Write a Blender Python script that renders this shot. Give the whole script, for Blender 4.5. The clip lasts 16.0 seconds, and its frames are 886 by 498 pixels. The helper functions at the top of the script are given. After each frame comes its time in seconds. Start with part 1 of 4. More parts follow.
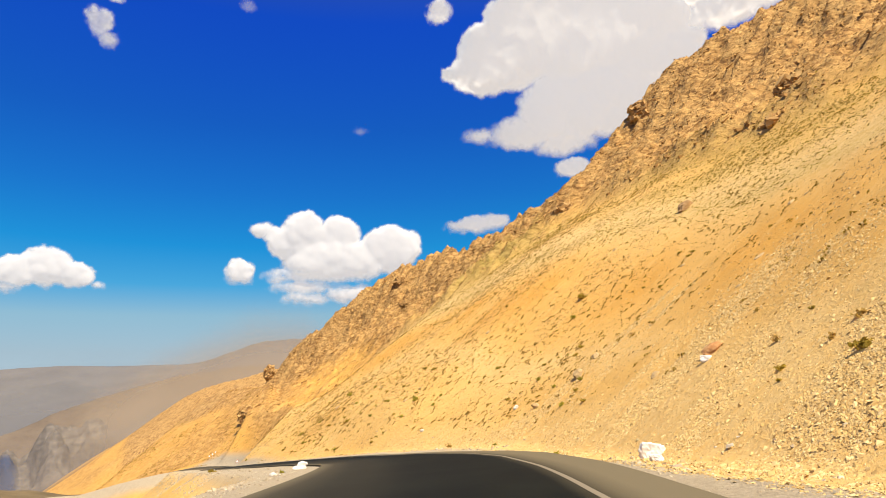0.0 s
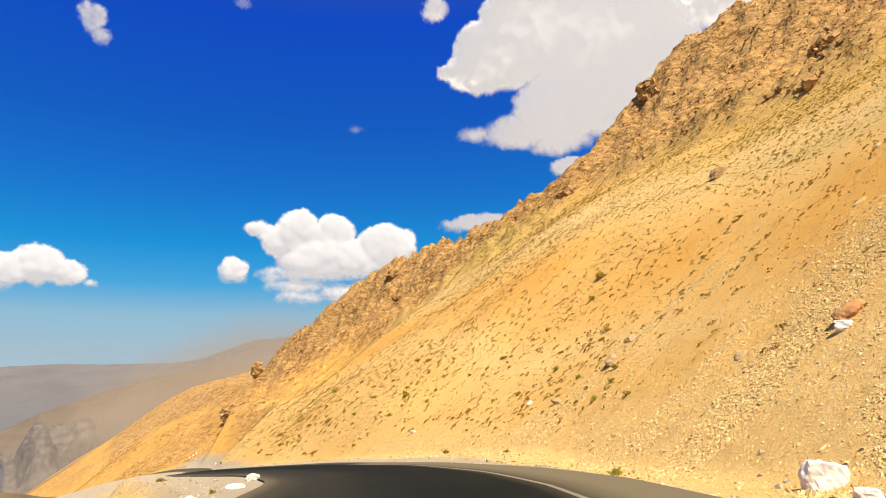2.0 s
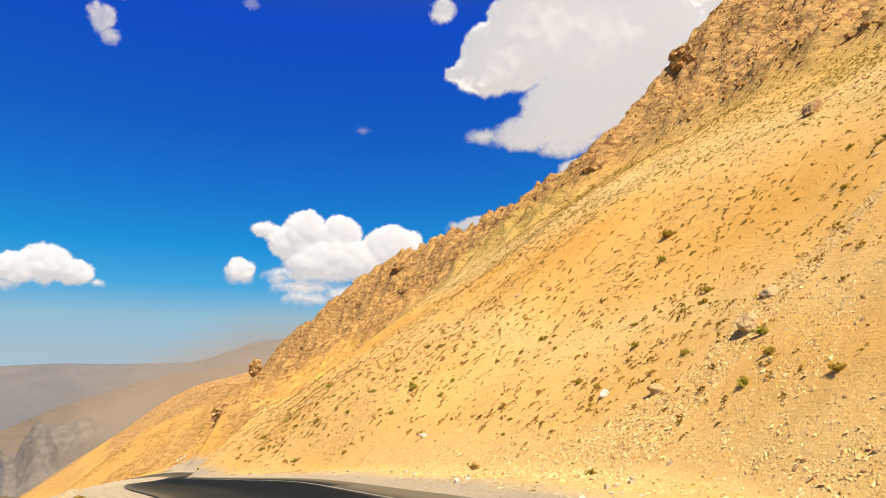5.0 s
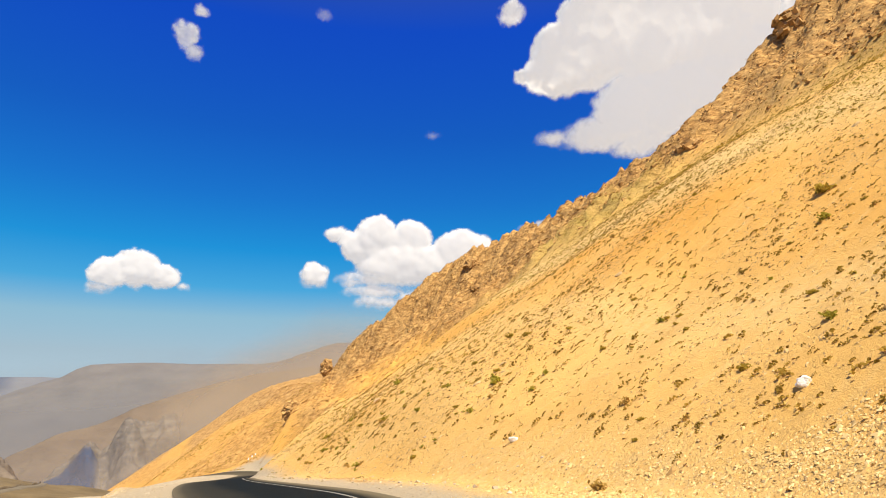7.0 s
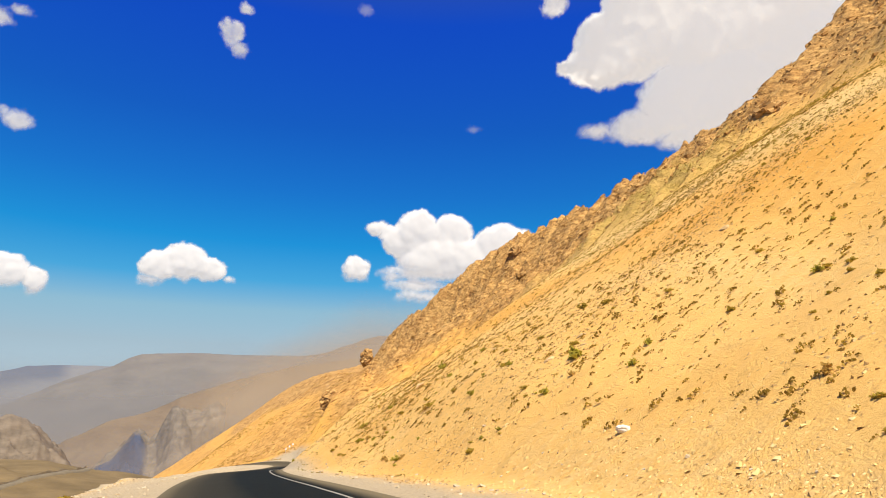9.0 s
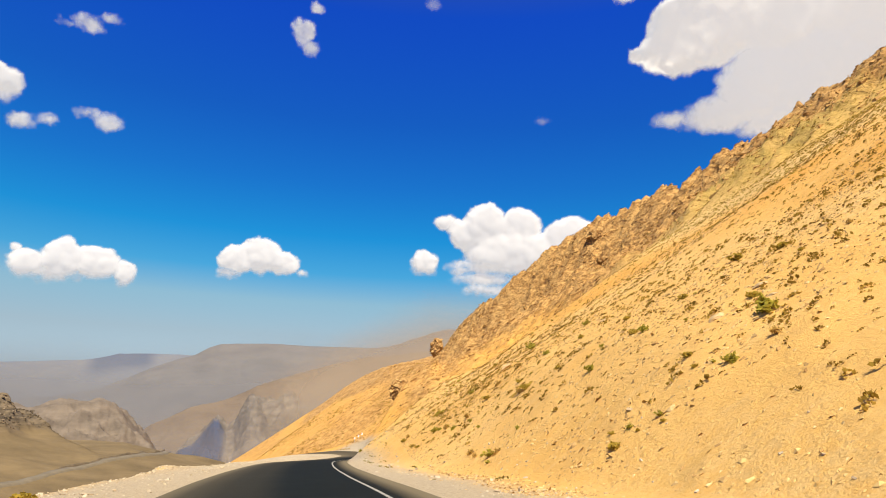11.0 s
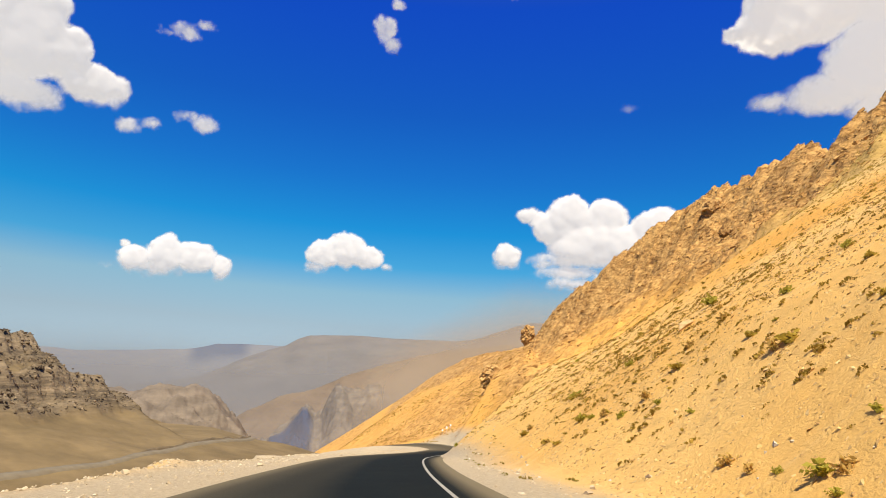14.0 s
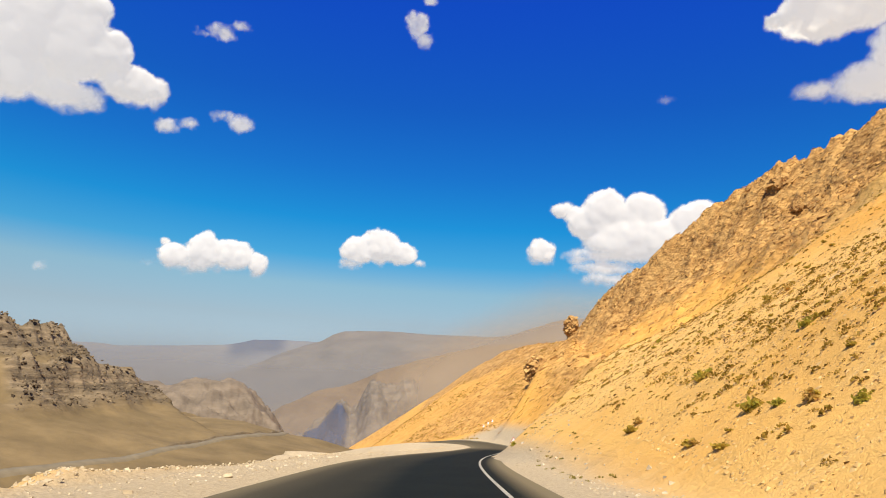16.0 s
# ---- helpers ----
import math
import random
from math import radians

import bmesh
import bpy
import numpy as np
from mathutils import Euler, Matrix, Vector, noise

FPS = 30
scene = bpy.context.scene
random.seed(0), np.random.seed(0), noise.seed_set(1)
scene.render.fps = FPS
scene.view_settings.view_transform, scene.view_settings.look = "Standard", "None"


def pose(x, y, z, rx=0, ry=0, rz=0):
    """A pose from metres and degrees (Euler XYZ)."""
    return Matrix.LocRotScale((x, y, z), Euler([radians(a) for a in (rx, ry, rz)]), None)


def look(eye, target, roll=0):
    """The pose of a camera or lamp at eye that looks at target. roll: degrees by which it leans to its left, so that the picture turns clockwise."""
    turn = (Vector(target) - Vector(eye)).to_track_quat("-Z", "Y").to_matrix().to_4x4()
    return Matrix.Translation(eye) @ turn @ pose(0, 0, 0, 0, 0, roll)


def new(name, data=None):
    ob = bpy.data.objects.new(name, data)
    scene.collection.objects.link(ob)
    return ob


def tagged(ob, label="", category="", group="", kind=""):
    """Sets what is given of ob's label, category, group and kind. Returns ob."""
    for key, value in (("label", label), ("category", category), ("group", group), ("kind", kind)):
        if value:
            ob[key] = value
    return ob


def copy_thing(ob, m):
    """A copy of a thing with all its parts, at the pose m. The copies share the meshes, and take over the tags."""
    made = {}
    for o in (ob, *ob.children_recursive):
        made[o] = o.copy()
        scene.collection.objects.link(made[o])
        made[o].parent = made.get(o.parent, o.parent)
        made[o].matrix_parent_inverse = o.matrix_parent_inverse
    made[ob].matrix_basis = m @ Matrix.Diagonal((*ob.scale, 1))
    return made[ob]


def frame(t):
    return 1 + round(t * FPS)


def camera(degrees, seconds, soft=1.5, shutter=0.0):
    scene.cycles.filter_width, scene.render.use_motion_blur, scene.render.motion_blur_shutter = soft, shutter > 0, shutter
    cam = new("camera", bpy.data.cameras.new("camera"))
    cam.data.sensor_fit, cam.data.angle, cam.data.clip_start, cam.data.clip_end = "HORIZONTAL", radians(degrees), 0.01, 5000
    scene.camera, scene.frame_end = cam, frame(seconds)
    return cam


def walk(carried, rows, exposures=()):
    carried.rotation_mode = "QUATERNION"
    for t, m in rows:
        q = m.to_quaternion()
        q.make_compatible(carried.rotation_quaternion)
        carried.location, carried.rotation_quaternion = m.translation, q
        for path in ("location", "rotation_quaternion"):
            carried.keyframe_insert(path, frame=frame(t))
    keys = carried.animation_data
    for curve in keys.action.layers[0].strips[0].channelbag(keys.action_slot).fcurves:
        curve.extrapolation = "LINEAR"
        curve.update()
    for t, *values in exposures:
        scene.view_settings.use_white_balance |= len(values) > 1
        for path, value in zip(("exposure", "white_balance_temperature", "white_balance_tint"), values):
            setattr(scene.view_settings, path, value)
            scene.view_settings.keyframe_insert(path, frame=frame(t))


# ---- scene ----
cam = camera(71.0, 16.0, 1.0)
METRES, EYE, TILT, LEAN, TURN = 105.0, 1.5, 14.0, 2.5, 0.0
ROWS = [
    (0.0, 0.0, 0.0, 0.0, 0.0, 0.0, -0.0),
    (0.5, 0.0001, 0.033, -0.0086, -0.08, 0.0, -0.03),
    (1.0, 0.0001, 0.064, -0.0173, -0.19, 0.02, -0.11),
    (1.5, -0.0001, 0.0952, -0.0261, -0.33, -0.02, -0.18),
    (2.0, -0.0007, 0.126, -0.0348, -0.45, -0.06, -0.18),
    (2.5, -0.0013, 0.1562, -0.0433, -0.52, -0.08, -0.21),
    (3.0, -0.0026, 0.186, -0.052, -0.53, -0.05, -0.27),
    (3.5, -0.0042, 0.2157, -0.0605, -0.49, -0.06, -0.32),
    (6.0, -0.0168, 0.35, -0.1008, 1.67, 0.47, -0.61),
    (6.5, -0.0204, 0.3748, -0.1085, 3.38, 0.57, -0.5),
    (7.0, -0.0249, 0.399, -0.1163, 6.59, 0.56, -0.24),
    (7.5, -0.03, 0.4259, -0.1249, 8.39, 0.5, -0.2),
    (8.0, -0.0362, 0.4527, -0.1337, 8.81, 0.38, -0.3),
    (8.5, -0.0434, 0.4795, -0.1427, 9.4, 0.25, -0.42),
    (9.0, -0.0512, 0.504, -0.1514, 10.33, 0.07, -0.42),
    (11.5, -0.1062, 0.6408, -0.1995, 18.08, -0.62, -0.19),
    (12.0, -0.121, 0.6711, -0.2101, 19.38, -0.74, -0.14),
    (12.5, -0.1358, 0.6993, -0.2204, 20.68, -0.79, -0.04),
    (13.0, -0.1513, 0.7271, -0.2308, 21.95, -0.89, 0.07),
    (13.5, -0.1675, 0.7557, -0.2414, 23.05, -0.93, 0.18),
    (14.0, -0.1842, 0.7846, -0.2523, 24.09, -0.98, 0.29),
    (14.5, -0.2013, 0.8137, -0.2631, 25.11, -0.99, 0.42),
    (15.0, -0.2186, 0.8423, -0.2739, 26.03, -1.06, 0.52),
    (15.5, -0.2363, 0.8714, -0.2846, 26.71, -1.14, 0.64),
    (16.0, -0.2538, 0.9007, -0.2953, 27.16, -1.27, 0.75),
]
walk(cam, [(t, pose(0, 0, EYE, TILT, LEAN, TURN) @ pose(METRES * x, METRES * y, METRES * z, 90 + pitch, roll, yaw)) for t, x, y, z, yaw, pitch, roll in ROWS])

# ---- world, sun ----
SUN_AZ, SUN_EL = -150.0, 57.0     # degrees to the left of the first heading, and above the horizon
world = bpy.data.worlds.new("sky")
scene.world = world
world.use_nodes = True
wn = world.node_tree.nodes
wl = world.node_tree.links
sky = wn.new("ShaderNodeTexSky")
sky.sky_type = "NISHITA"
sky.sun_disc = False
sky.sun_elevation = radians(SUN_EL)
sky.sun_rotation = radians(-SUN_AZ)
sky.altitude = 2500
sky.air_density, sky.dust_density, sky.ozone_density = 1.0, 0.6, 2.0
blue = wn.new("ShaderNodeSeparateColor")
wl.new(sky.outputs[0], blue.inputs[0])
tc = wn.new("ShaderNodeTexCoord")
sep = wn.new("ShaderNodeSeparateXYZ")
wl.new(tc.outputs["Generated"], sep.inputs[0])
# the sky's hue by height: dusty grey near the horizon, cyan above it, deep blue higher up
hue = wn.new("ShaderNodeValToRGB")
hue.color_ramp.elements[0].position, hue.color_ramp.elements[0].color = 0.0, (0.220, 0.278, 0.315, 1)
hue.color_ramp.elements[1].position, hue.color_ramp.elements[1].color = 0.85, (0.17, 0.22, 0.40, 1)
for zz, cc in ((0.09, (0.205, 0.278, 0.328)), (0.143, (0.180, 0.320, 0.415)), (0.188, (0.050, 0.285, 0.530)), (0.245, (0.013, 0.255, 0.610)), (0.324, (0.012, 0.196, 0.675)), (0.42, (0.011, 0.152, 0.745)), (0.56, (0.011, 0.124, 0.96))):
    hue.color_ramp.elements.new(zz).color = (*cc, 1)
wl.new(sep.outputs["Z"], hue.inputs[0])
tint = wn.new("ShaderNodeMix")
tint.data_type, tint.blend_type = "RGBA", "MULTIPLY"
tint.inputs[0].default_value = 1.0
wl.new(hue.outputs[0], tint.inputs[7])
wl.new(blue.outputs["Blue"], tint.inputs[6])
wl.new(tint.outputs[2], wn["Background"].inputs[0])
wn["Background"].inputs[1].default_value = 0.149
sun_data = bpy.data.lights.new("sun", "SUN")
sun_data.energy, sun_data.angle, sun_data.color = 4.8, radians(0.5), (1.0, 0.895, 0.70)
sun = new("sun", sun_data)
sd = Vector((-math.sin(radians(SUN_AZ)) * math.cos(radians(SUN_EL)), math.cos(radians(SUN_AZ)) * math.cos(radians(SUN_EL)), math.sin(radians(SUN_EL))))
sun.matrix_world = look(sd * 300, (0, 0, 0))
scene.view_settings.exposure = 0.68


# ---- materials ----
def material(name, rough=0.9):
    m = bpy.data.materials.new(name)
    m.use_nodes = True
    b = m.node_tree.nodes["Principled BSDF"]
    b.inputs["Roughness"].default_value = rough
    b.inputs["Specular IOR Level"].default_value = 0.2
    return m, m.node_tree, b


def coords(nt, scale=1.0):
    g = nt.nodes.new("ShaderNodeNewGeometry")
    mp = nt.nodes.new("ShaderNodeMapping")
    mp.inputs["Scale"].default_value = (scale, scale, scale) if isinstance(scale, (int, float)) else scale
    nt.links.new(g.outputs["Position"], mp.inputs["Vector"])
    return mp.outputs[0]


def slope_coords(nt, along, across):
    """Coordinates that run down the hill's face and across it."""
    g = nt.nodes.new("ShaderNodeNewGeometry")
    turn = nt.nodes.new("ShaderNodeMapping")
    turn.inputs["Rotation"].default_value = (0, 0, radians(-24))
    nt.links.new(g.outputs["Position"], turn.inputs["Vector"])
    mp = nt.nodes.new("ShaderNodeMapping")
    mp.inputs["Scale"].default_value = (along, across, along)
    nt.links.new(turn.outputs[0], mp.inputs["Vector"])
    return mp.outputs[0]


def noise_node(nt, vec, scale, detail=6.0, rough=0.6):
    n = nt.nodes.new("ShaderNodeTexNoise")
    n.inputs["Scale"].default_value, n.inputs["Detail"].default_value, n.inputs["Roughness"].default_value = scale, detail, rough
    nt.links.new(vec, n.inputs["Vector"])
    return n.outputs["Fac"]


def ramp(nt, fac, *stops):
    r = nt.nodes.new("ShaderNodeValToRGB")
    els = r.color_ramp.elements
    for i, (p, col) in enumerate(stops):
        e = els[i] if i < 2 else els.new(p)
        e.position = p
        e.color = (*col, 1.0) if len(col) == 3 else col
    nt.links.new(fac, r.inputs[0])
    return r.outputs[0]


def mix(nt, fac, a, b, blend="MIX"):
    m = nt.nodes.new("ShaderNodeMix")
    m.data_type, m.blend_type = "RGBA", blend
    for sock, v in ((m.inputs[0], fac), (m.inputs[6], a), (m.inputs[7], b)):
        if isinstance(v, (int, float)):
            sock.default_value = v
        elif isinstance(v, tuple):
            sock.default_value = (*v, 1.0)
        else:
            nt.links.new(v, sock)
    return m.outputs[2]


def attr(nt, name):
    a = nt.nodes.new("ShaderNodeAttribute")
    a.attribute_name = name
    return a.outputs["Fac"]


def bump(nt, bsdf, height, strength=0.5, dist=0.05):
    n = nt.nodes.new("ShaderNodeBump")
    n.inputs["Strength"].default_value, n.inputs["Distance"].default_value = strength, dist
    nt.links.new(height, n.inputs["Height"])
    nt.links.new(n.outputs[0], bsdf.inputs["Normal"])


def simple(name, c1, c2, scale=3.0, rough=0.9, bump_d=0.03):
    m, nt, b = material(name, rough)
    f = noise_node(nt, coords(nt), scale)
    nt.links.new(ramp(nt, f, (0.3, c1), (0.7, c2)), b.inputs["Base Color"])
    bump(nt, b, f, 0.5, bump_d)
    return m


SAND_A, SAND_B, SAND_C = (0.69, 0.397, 0.104), (0.75, 0.463, 0.148), (0.65, 0.315, 0.053)

def madd(nt, p, k, q):
    m = nt.nodes.new("ShaderNodeMath")
    m.operation = "MULTIPLY_ADD"
    nt.links.new(p, m.inputs[0])
    if isinstance(k, float):
        m.inputs[1].default_value = k
    else:
        nt.links.new(k, m.inputs[1])
    if isinstance(q, float):
        m.inputs[2].default_value = q
    else:
        nt.links.new(q, m.inputs[2])
    return m.outputs[0]


# hill and ground
ground_mat, nt, b = material("dry_ground", 0.95)
pos = coords(nt)
big = noise_node(nt, pos, 0.035, 4)
mid = noise_node(nt, pos, 0.6, 8, 0.65)
fine = noise_node(nt, pos, 6.0, 6, 0.75)
streak = noise_node(nt, slope_coords(nt, 0.025, 0.11), 1.0, 6, 0.6)
thin = noise_node(nt, slope_coords(nt, 0.16, 0.9), 1.0, 6, 0.7)
speck = noise_node(nt, pos, 22.0, 3, 0.7)
sand = mix(nt, ramp(nt, big, (0.35, (0, 0, 0)), (0.65, (1, 1, 1))), SAND_A, SAND_B)
sand = mix(nt, ramp(nt, streak, (0.52, (0, 0, 0)), (0.70, (0.35, 0.35, 0.35))), sand, SAND_C)
stony = noise_node(nt, pos, 1.6, 7, 0.8)
sand = mix(nt, attr(nt, "ochre"), sand, (0.66, 0.335, 0.062))
sand = mix(nt, madd(nt, attr(nt, "pale"), ramp(nt, stony, (0.40, (0.15, 0.15, 0.15)), (0.56, (0.9, 0.9, 0.9))), 0.0), sand, (0.76, 0.545, 0.24))
sand = mix(nt, madd(nt, attr(nt, "olive"), ramp(nt, stony, (0.42, (0.9, 0.9, 0.9)), (0.58, (0.1, 0.1, 0.1))), 0.0), sand, (0.40, 0.285, 0.065))
sand = mix(nt, ramp(nt, mid, (0.56, (0, 0, 0)), (0.74, (0.45, 0.45, 0.45))), sand, (0.40, 0.25, 0.09))
sand = mix(nt, ramp(nt, thin, (0.52, (0, 0, 0)), (0.74, (0.35, 0.35, 0.35))), sand, (0.54, 0.345, 0.10))
sand = mix(nt, ramp(nt, thin, (0.30, (0.4, 0.4, 0.4)), (0.46, (0, 0, 0))), sand, (0.77, 0.535, 0.22))
sand = mix(nt, ramp(nt, fine, (0.56, (0, 0, 0)), (0.70, (0.45, 0.45, 0.45))), sand, (0.42, 0.26, 0.095))
sand = mix(nt, ramp(nt, speck, (0.58, (0, 0, 0)), (0.70, (0.4, 0.4, 0.4))), sand, (0.40, 0.245, 0.09))
rk1 = noise_node(nt, coords(nt, (0.8, 0.35, 1.2)), 0.5, 9, 0.7)
rk2 = noise_node(nt, pos, 0.09, 4)
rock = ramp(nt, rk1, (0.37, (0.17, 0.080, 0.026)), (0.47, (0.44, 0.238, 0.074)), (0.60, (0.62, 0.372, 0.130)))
joints = nt.nodes.new("ShaderNodeTexVoronoi")
joints.feature = "DISTANCE_TO_EDGE"
joints.inputs["Scale"].default_value = 1.0
nt.links.new(slope_coords(nt, 0.11, 0.34), joints.inputs["Vector"])
rock = mix(nt, ramp(nt, joints.outputs["Distance"], (0.0, (0.35, 0.35, 0.35)), (0.05, (0, 0, 0))), rock, (0.20, 0.11, 0.045))
# the dark of small pits is put into the rock's colour, not its shape
pit_tint = noise_node(nt, slope_coords(nt, 0.5, 0.9), 1.0, 6, 0.75)
rock = mix(nt, ramp(nt, pit_tint, (0.38, (0.85, 0.85, 0.85)), (0.47, (0, 0, 0))), rock, (0.13, 0.066, 0.026))
rock = mix(nt, attr(nt, "olive"), rock, (0.45, 0.325, 0.085))
rock = mix(nt, ramp(nt, rk2, (0.46, (0, 0, 0)), (0.64, (0.5, 0.5, 0.5))), rock, (0.57, 0.352, 0.125))
gravel = ramp(nt, noise_node(nt, pos, 7.0, 6, 0.85), (0.3, (0.30, 0.238, 0.154)), (0.7, (0.57, 0.468, 0.318)))
vrk = noise_node(nt, pos, 0.045, 9, 0.7)
valley = ramp(nt, vrk, (0.33, (0.120, 0.088, 0.044)), (0.66, (0.215, 0.156, 0.078)))
strata = noise_node(nt, coords(nt, (0.02, 0.02, 0.30)), 1.0, 5, 0.6)
vrk1 = madd(nt, strata, 0.6, madd(nt, rk1, 0.4, 0.0))
vrock = ramp(nt, vrk1, (0.38, (0.05, 0.039, 0.029)), (0.50, (0.165, 0.127, 0.082)), (0.62, (0.29, 0.222, 0.142)))
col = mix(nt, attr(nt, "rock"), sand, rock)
col = mix(nt, attr(nt, "valley"), col, mix(nt, attr(nt, "rock"), valley, vrock))
col = mix(nt, attr(nt, "gravel"), col, gravel)
nt.links.new(col, b.inputs["Base Color"])


vor = nt.nodes.new("ShaderNodeTexVoronoi")
vor.inputs["Scale"].default_value = 0.55
nt.links.new(coords(nt, (1.0, 0.6, 1.4)), vor.inputs["Vector"])
rough_h = madd(nt, joints.outputs["Distance"], 3.0, madd(nt, vor.outputs["Distance"], 3.0, madd(nt, rk1, 9.0, 0.0)))
height = madd(nt, attr(nt, "rock"), rough_h, madd(nt, mid, 2.0, fine))
bump(nt, b, height, 0.8, 0.14)

# asphalt
asphalt, nt, b = material("asphalt", 0.75)
b.inputs["Specular IOR Level"].default_value = 0.05
pos = coords(nt)
grain = noise_node(nt, pos, 60.0, 3)
wear = noise_node(nt, pos, 0.4, 5)
edge = attr(nt, "dust")
base = mix(nt, ramp(nt, wear, (0.35, (0, 0, 0)), (0.7, (1, 1, 1))), (0.0058, 0.0078, 0.0066), (0.0108, 0.0128, 0.0098))
base = mix(nt, edge, base, (0.165, 0.135, 0.082))
nt.links.new(base, b.inputs["Base Color"])
bump(nt, b, grain, 0.3, 0.01)
white_paint, nt, b = material("worn_white_paint", 0.7)
f = noise_node(nt, coords(nt), 4.0)
paint = ramp(nt, f, (0.3, (0.20, 0.190, 0.155)), (0.7, (0.40, 0.38, 0.33)))
nt.links.new(mix(nt, attr(nt, "worn"), paint, (0.24, 0.20, 0.135)), b.inputs["Base Color"])
cloud_mat, nt, b = material("cloud", 1.0)
b.inputs["Base Color"].default_value = (0.385, 0.372, 0.355, 1)
b.inputs["Specular IOR Level"].default_value = 0.0
tr = nt.nodes.new("ShaderNodeBsdfTranslucent")
tr.inputs[0].default_value = (0.97, 0.97, 0.98, 1)
mx = nt.nodes.new("ShaderNodeMixShader")
mx.inputs[0].default_value = 0.28
nt.links.new(b.outputs[0], mx.inputs[1])
nt.links.new(tr.outputs[0], mx.inputs[2])
# a glow of the cloud's own stands in for light scattered within it
glow = nt.nodes.new("ShaderNodeEmission")
glow.inputs[0].default_value, glow.inputs[1].default_value = (1.0, 0.975, 0.945, 1), 0.26
lit = nt.nodes.new("ShaderNodeAddShader")
nt.links.new(mx.outputs[0], lit.inputs[0])
nt.links.new(glow.outputs[0], lit.inputs[1])
clear = nt.nodes.new("ShaderNodeBsdfTransparent")
fade = nt.nodes.new("ShaderNodeMixShader")
nt.links.new(attr(nt, "thickness"), fade.inputs[0])
nt.links.new(clear.outputs[0], fade.inputs[1])
nt.links.new(lit.outputs[0], fade.inputs[2])
nt.links.new(fade.outputs[0], nt.nodes["Material Output"].inputs[0])


# ---- plan ----
KNOLL, KA = 8.8, 146.7
# the hill's face: u runs up the slope, a along it
CU, SU = math.cos(radians(24.0)), math.sin(radians(24.0))


def sstep(lo, hi, v):
    t = np.clip((v - lo) / (hi - lo), 0, 1)
    return t * t * (3 - 2 * t)


def smax(p, q, k):
    h = np.clip(0.5 + 0.5 * (p - q) / k, 0, 1)
    return q + (p - q) * h + k * h * (1 - h)


def spline(points, n):
    """Catmull-Rom through a few points."""
    p = np.array(points, float)
    p = np.vstack([2 * p[0] - p[1], p, 2 * p[-1] - p[-2]])
    out = []
    for i in range(1, len(p) - 2):
        for t in np.linspace(0, 1, n, endpoint=False):
            out.append(0.5 * (2 * p[i] + (p[i + 1] - p[i - 1]) * t + (2 * p[i - 1] - 5 * p[i] + 4 * p[i + 1] - p[i + 2]) * t * t + (3 * p[i] - p[i - 1] - 3 * p[i + 1] + p[i + 2]) * t ** 3))
    out.append(p[-2])
    return np.array(out)


# the road's middle line: x, y, height
ROAD = spline([(0.5, -160, 4.0), (-0.2, -80, 2.0), (-1.1, -20, 0.5), (-1.15, 0, 0.0), (-1.25, 13.7, -0.4), (-1.95, 26.5, -1.0), (-3.1, 38.1, -1.6), (-5.1, 49.2, -2.3), (-8.9, 60.8, -3.15), (-14.0, 73.2, -4.05),
               (-20.6, 85.7, -5.1), (-27.9, 98.7, -6.2), (-36.5, 115, -7.6), (-45.5, 134, -9.2), (-54.2, 156, -11.2), (-62.5, 180, -13.3), (-69.5, 202, -15.0), (-75, 219, -16.0), (-85, 232, -16.8),
               (-97, 238, -17.8), (-112, 244, -20.5), (-130, 252, -24.5), (-155, 262, -29)], 10)
HALF = 3.7
seg = np.diff(ROAD[:, :2], axis=0)
seglen = np.hypot(seg[:, 0], seg[:, 1])


def to_road(x, y):
    """Signed distance from the road's middle (right is positive) and the road's height there."""
    x, y = np.ravel(x), np.ravel(y)
    best = np.full(x.shape, 1e12)
    side = np.zeros(x.shape)
    hz = np.zeros(x.shape)
    for i in range(len(seg)):
        px, py = x - ROAD[i, 0], y - ROAD[i, 1]
        t = np.clip((px * seg[i, 0] + py * seg[i, 1]) / seglen[i] ** 2, 0, 1)
        dx, dy = px - t * seg[i, 0], py - t * seg[i, 1]
        d2 = dx * dx + dy * dy
        w = d2 < best
        best[w] = d2[w]
        side[w] = np.sign(px * seg[i, 1] - py * seg[i, 0])[w]
        hz[w] = (ROAD[i, 2] + t * (ROAD[i + 1, 2] - ROAD[i, 2]))[w]
    return np.sqrt(best) * side, hz


def fbm(x, y, scale, octaves=4, seed=0, ridged=False):
    """Value noise on arrays."""
    rng = np.random.RandomState(seed)
    tab = rng.rand(256, 256)
    total, amp, norm = 0, 1.0, 0
    for o in range(octaves):
        fx, fy = x / scale * 2 ** o + 37.7 * o, y / scale * 2 ** o + 11.3 * o
        ix, iy = np.floor(fx).astype(int), np.floor(fy).astype(int)
        tx, ty = fx - ix, fy - iy
        tx, ty = tx * tx * (3 - 2 * tx), ty * ty * (3 - 2 * ty)
        v = lambda i, j: tab[(ix + i) % 256, (iy + j) % 256]
        n = (v(0, 0) * (1 - tx) + v(1, 0) * tx) * (1 - ty) + (v(0, 1) * (1 - tx) + v(1, 1) * tx) * ty
        n = 1 - np.abs(2 * n - 1) if ridged else n
        total, norm, amp = total + amp * n, norm + amp, amp * 0.5
    return total / norm - 0.5


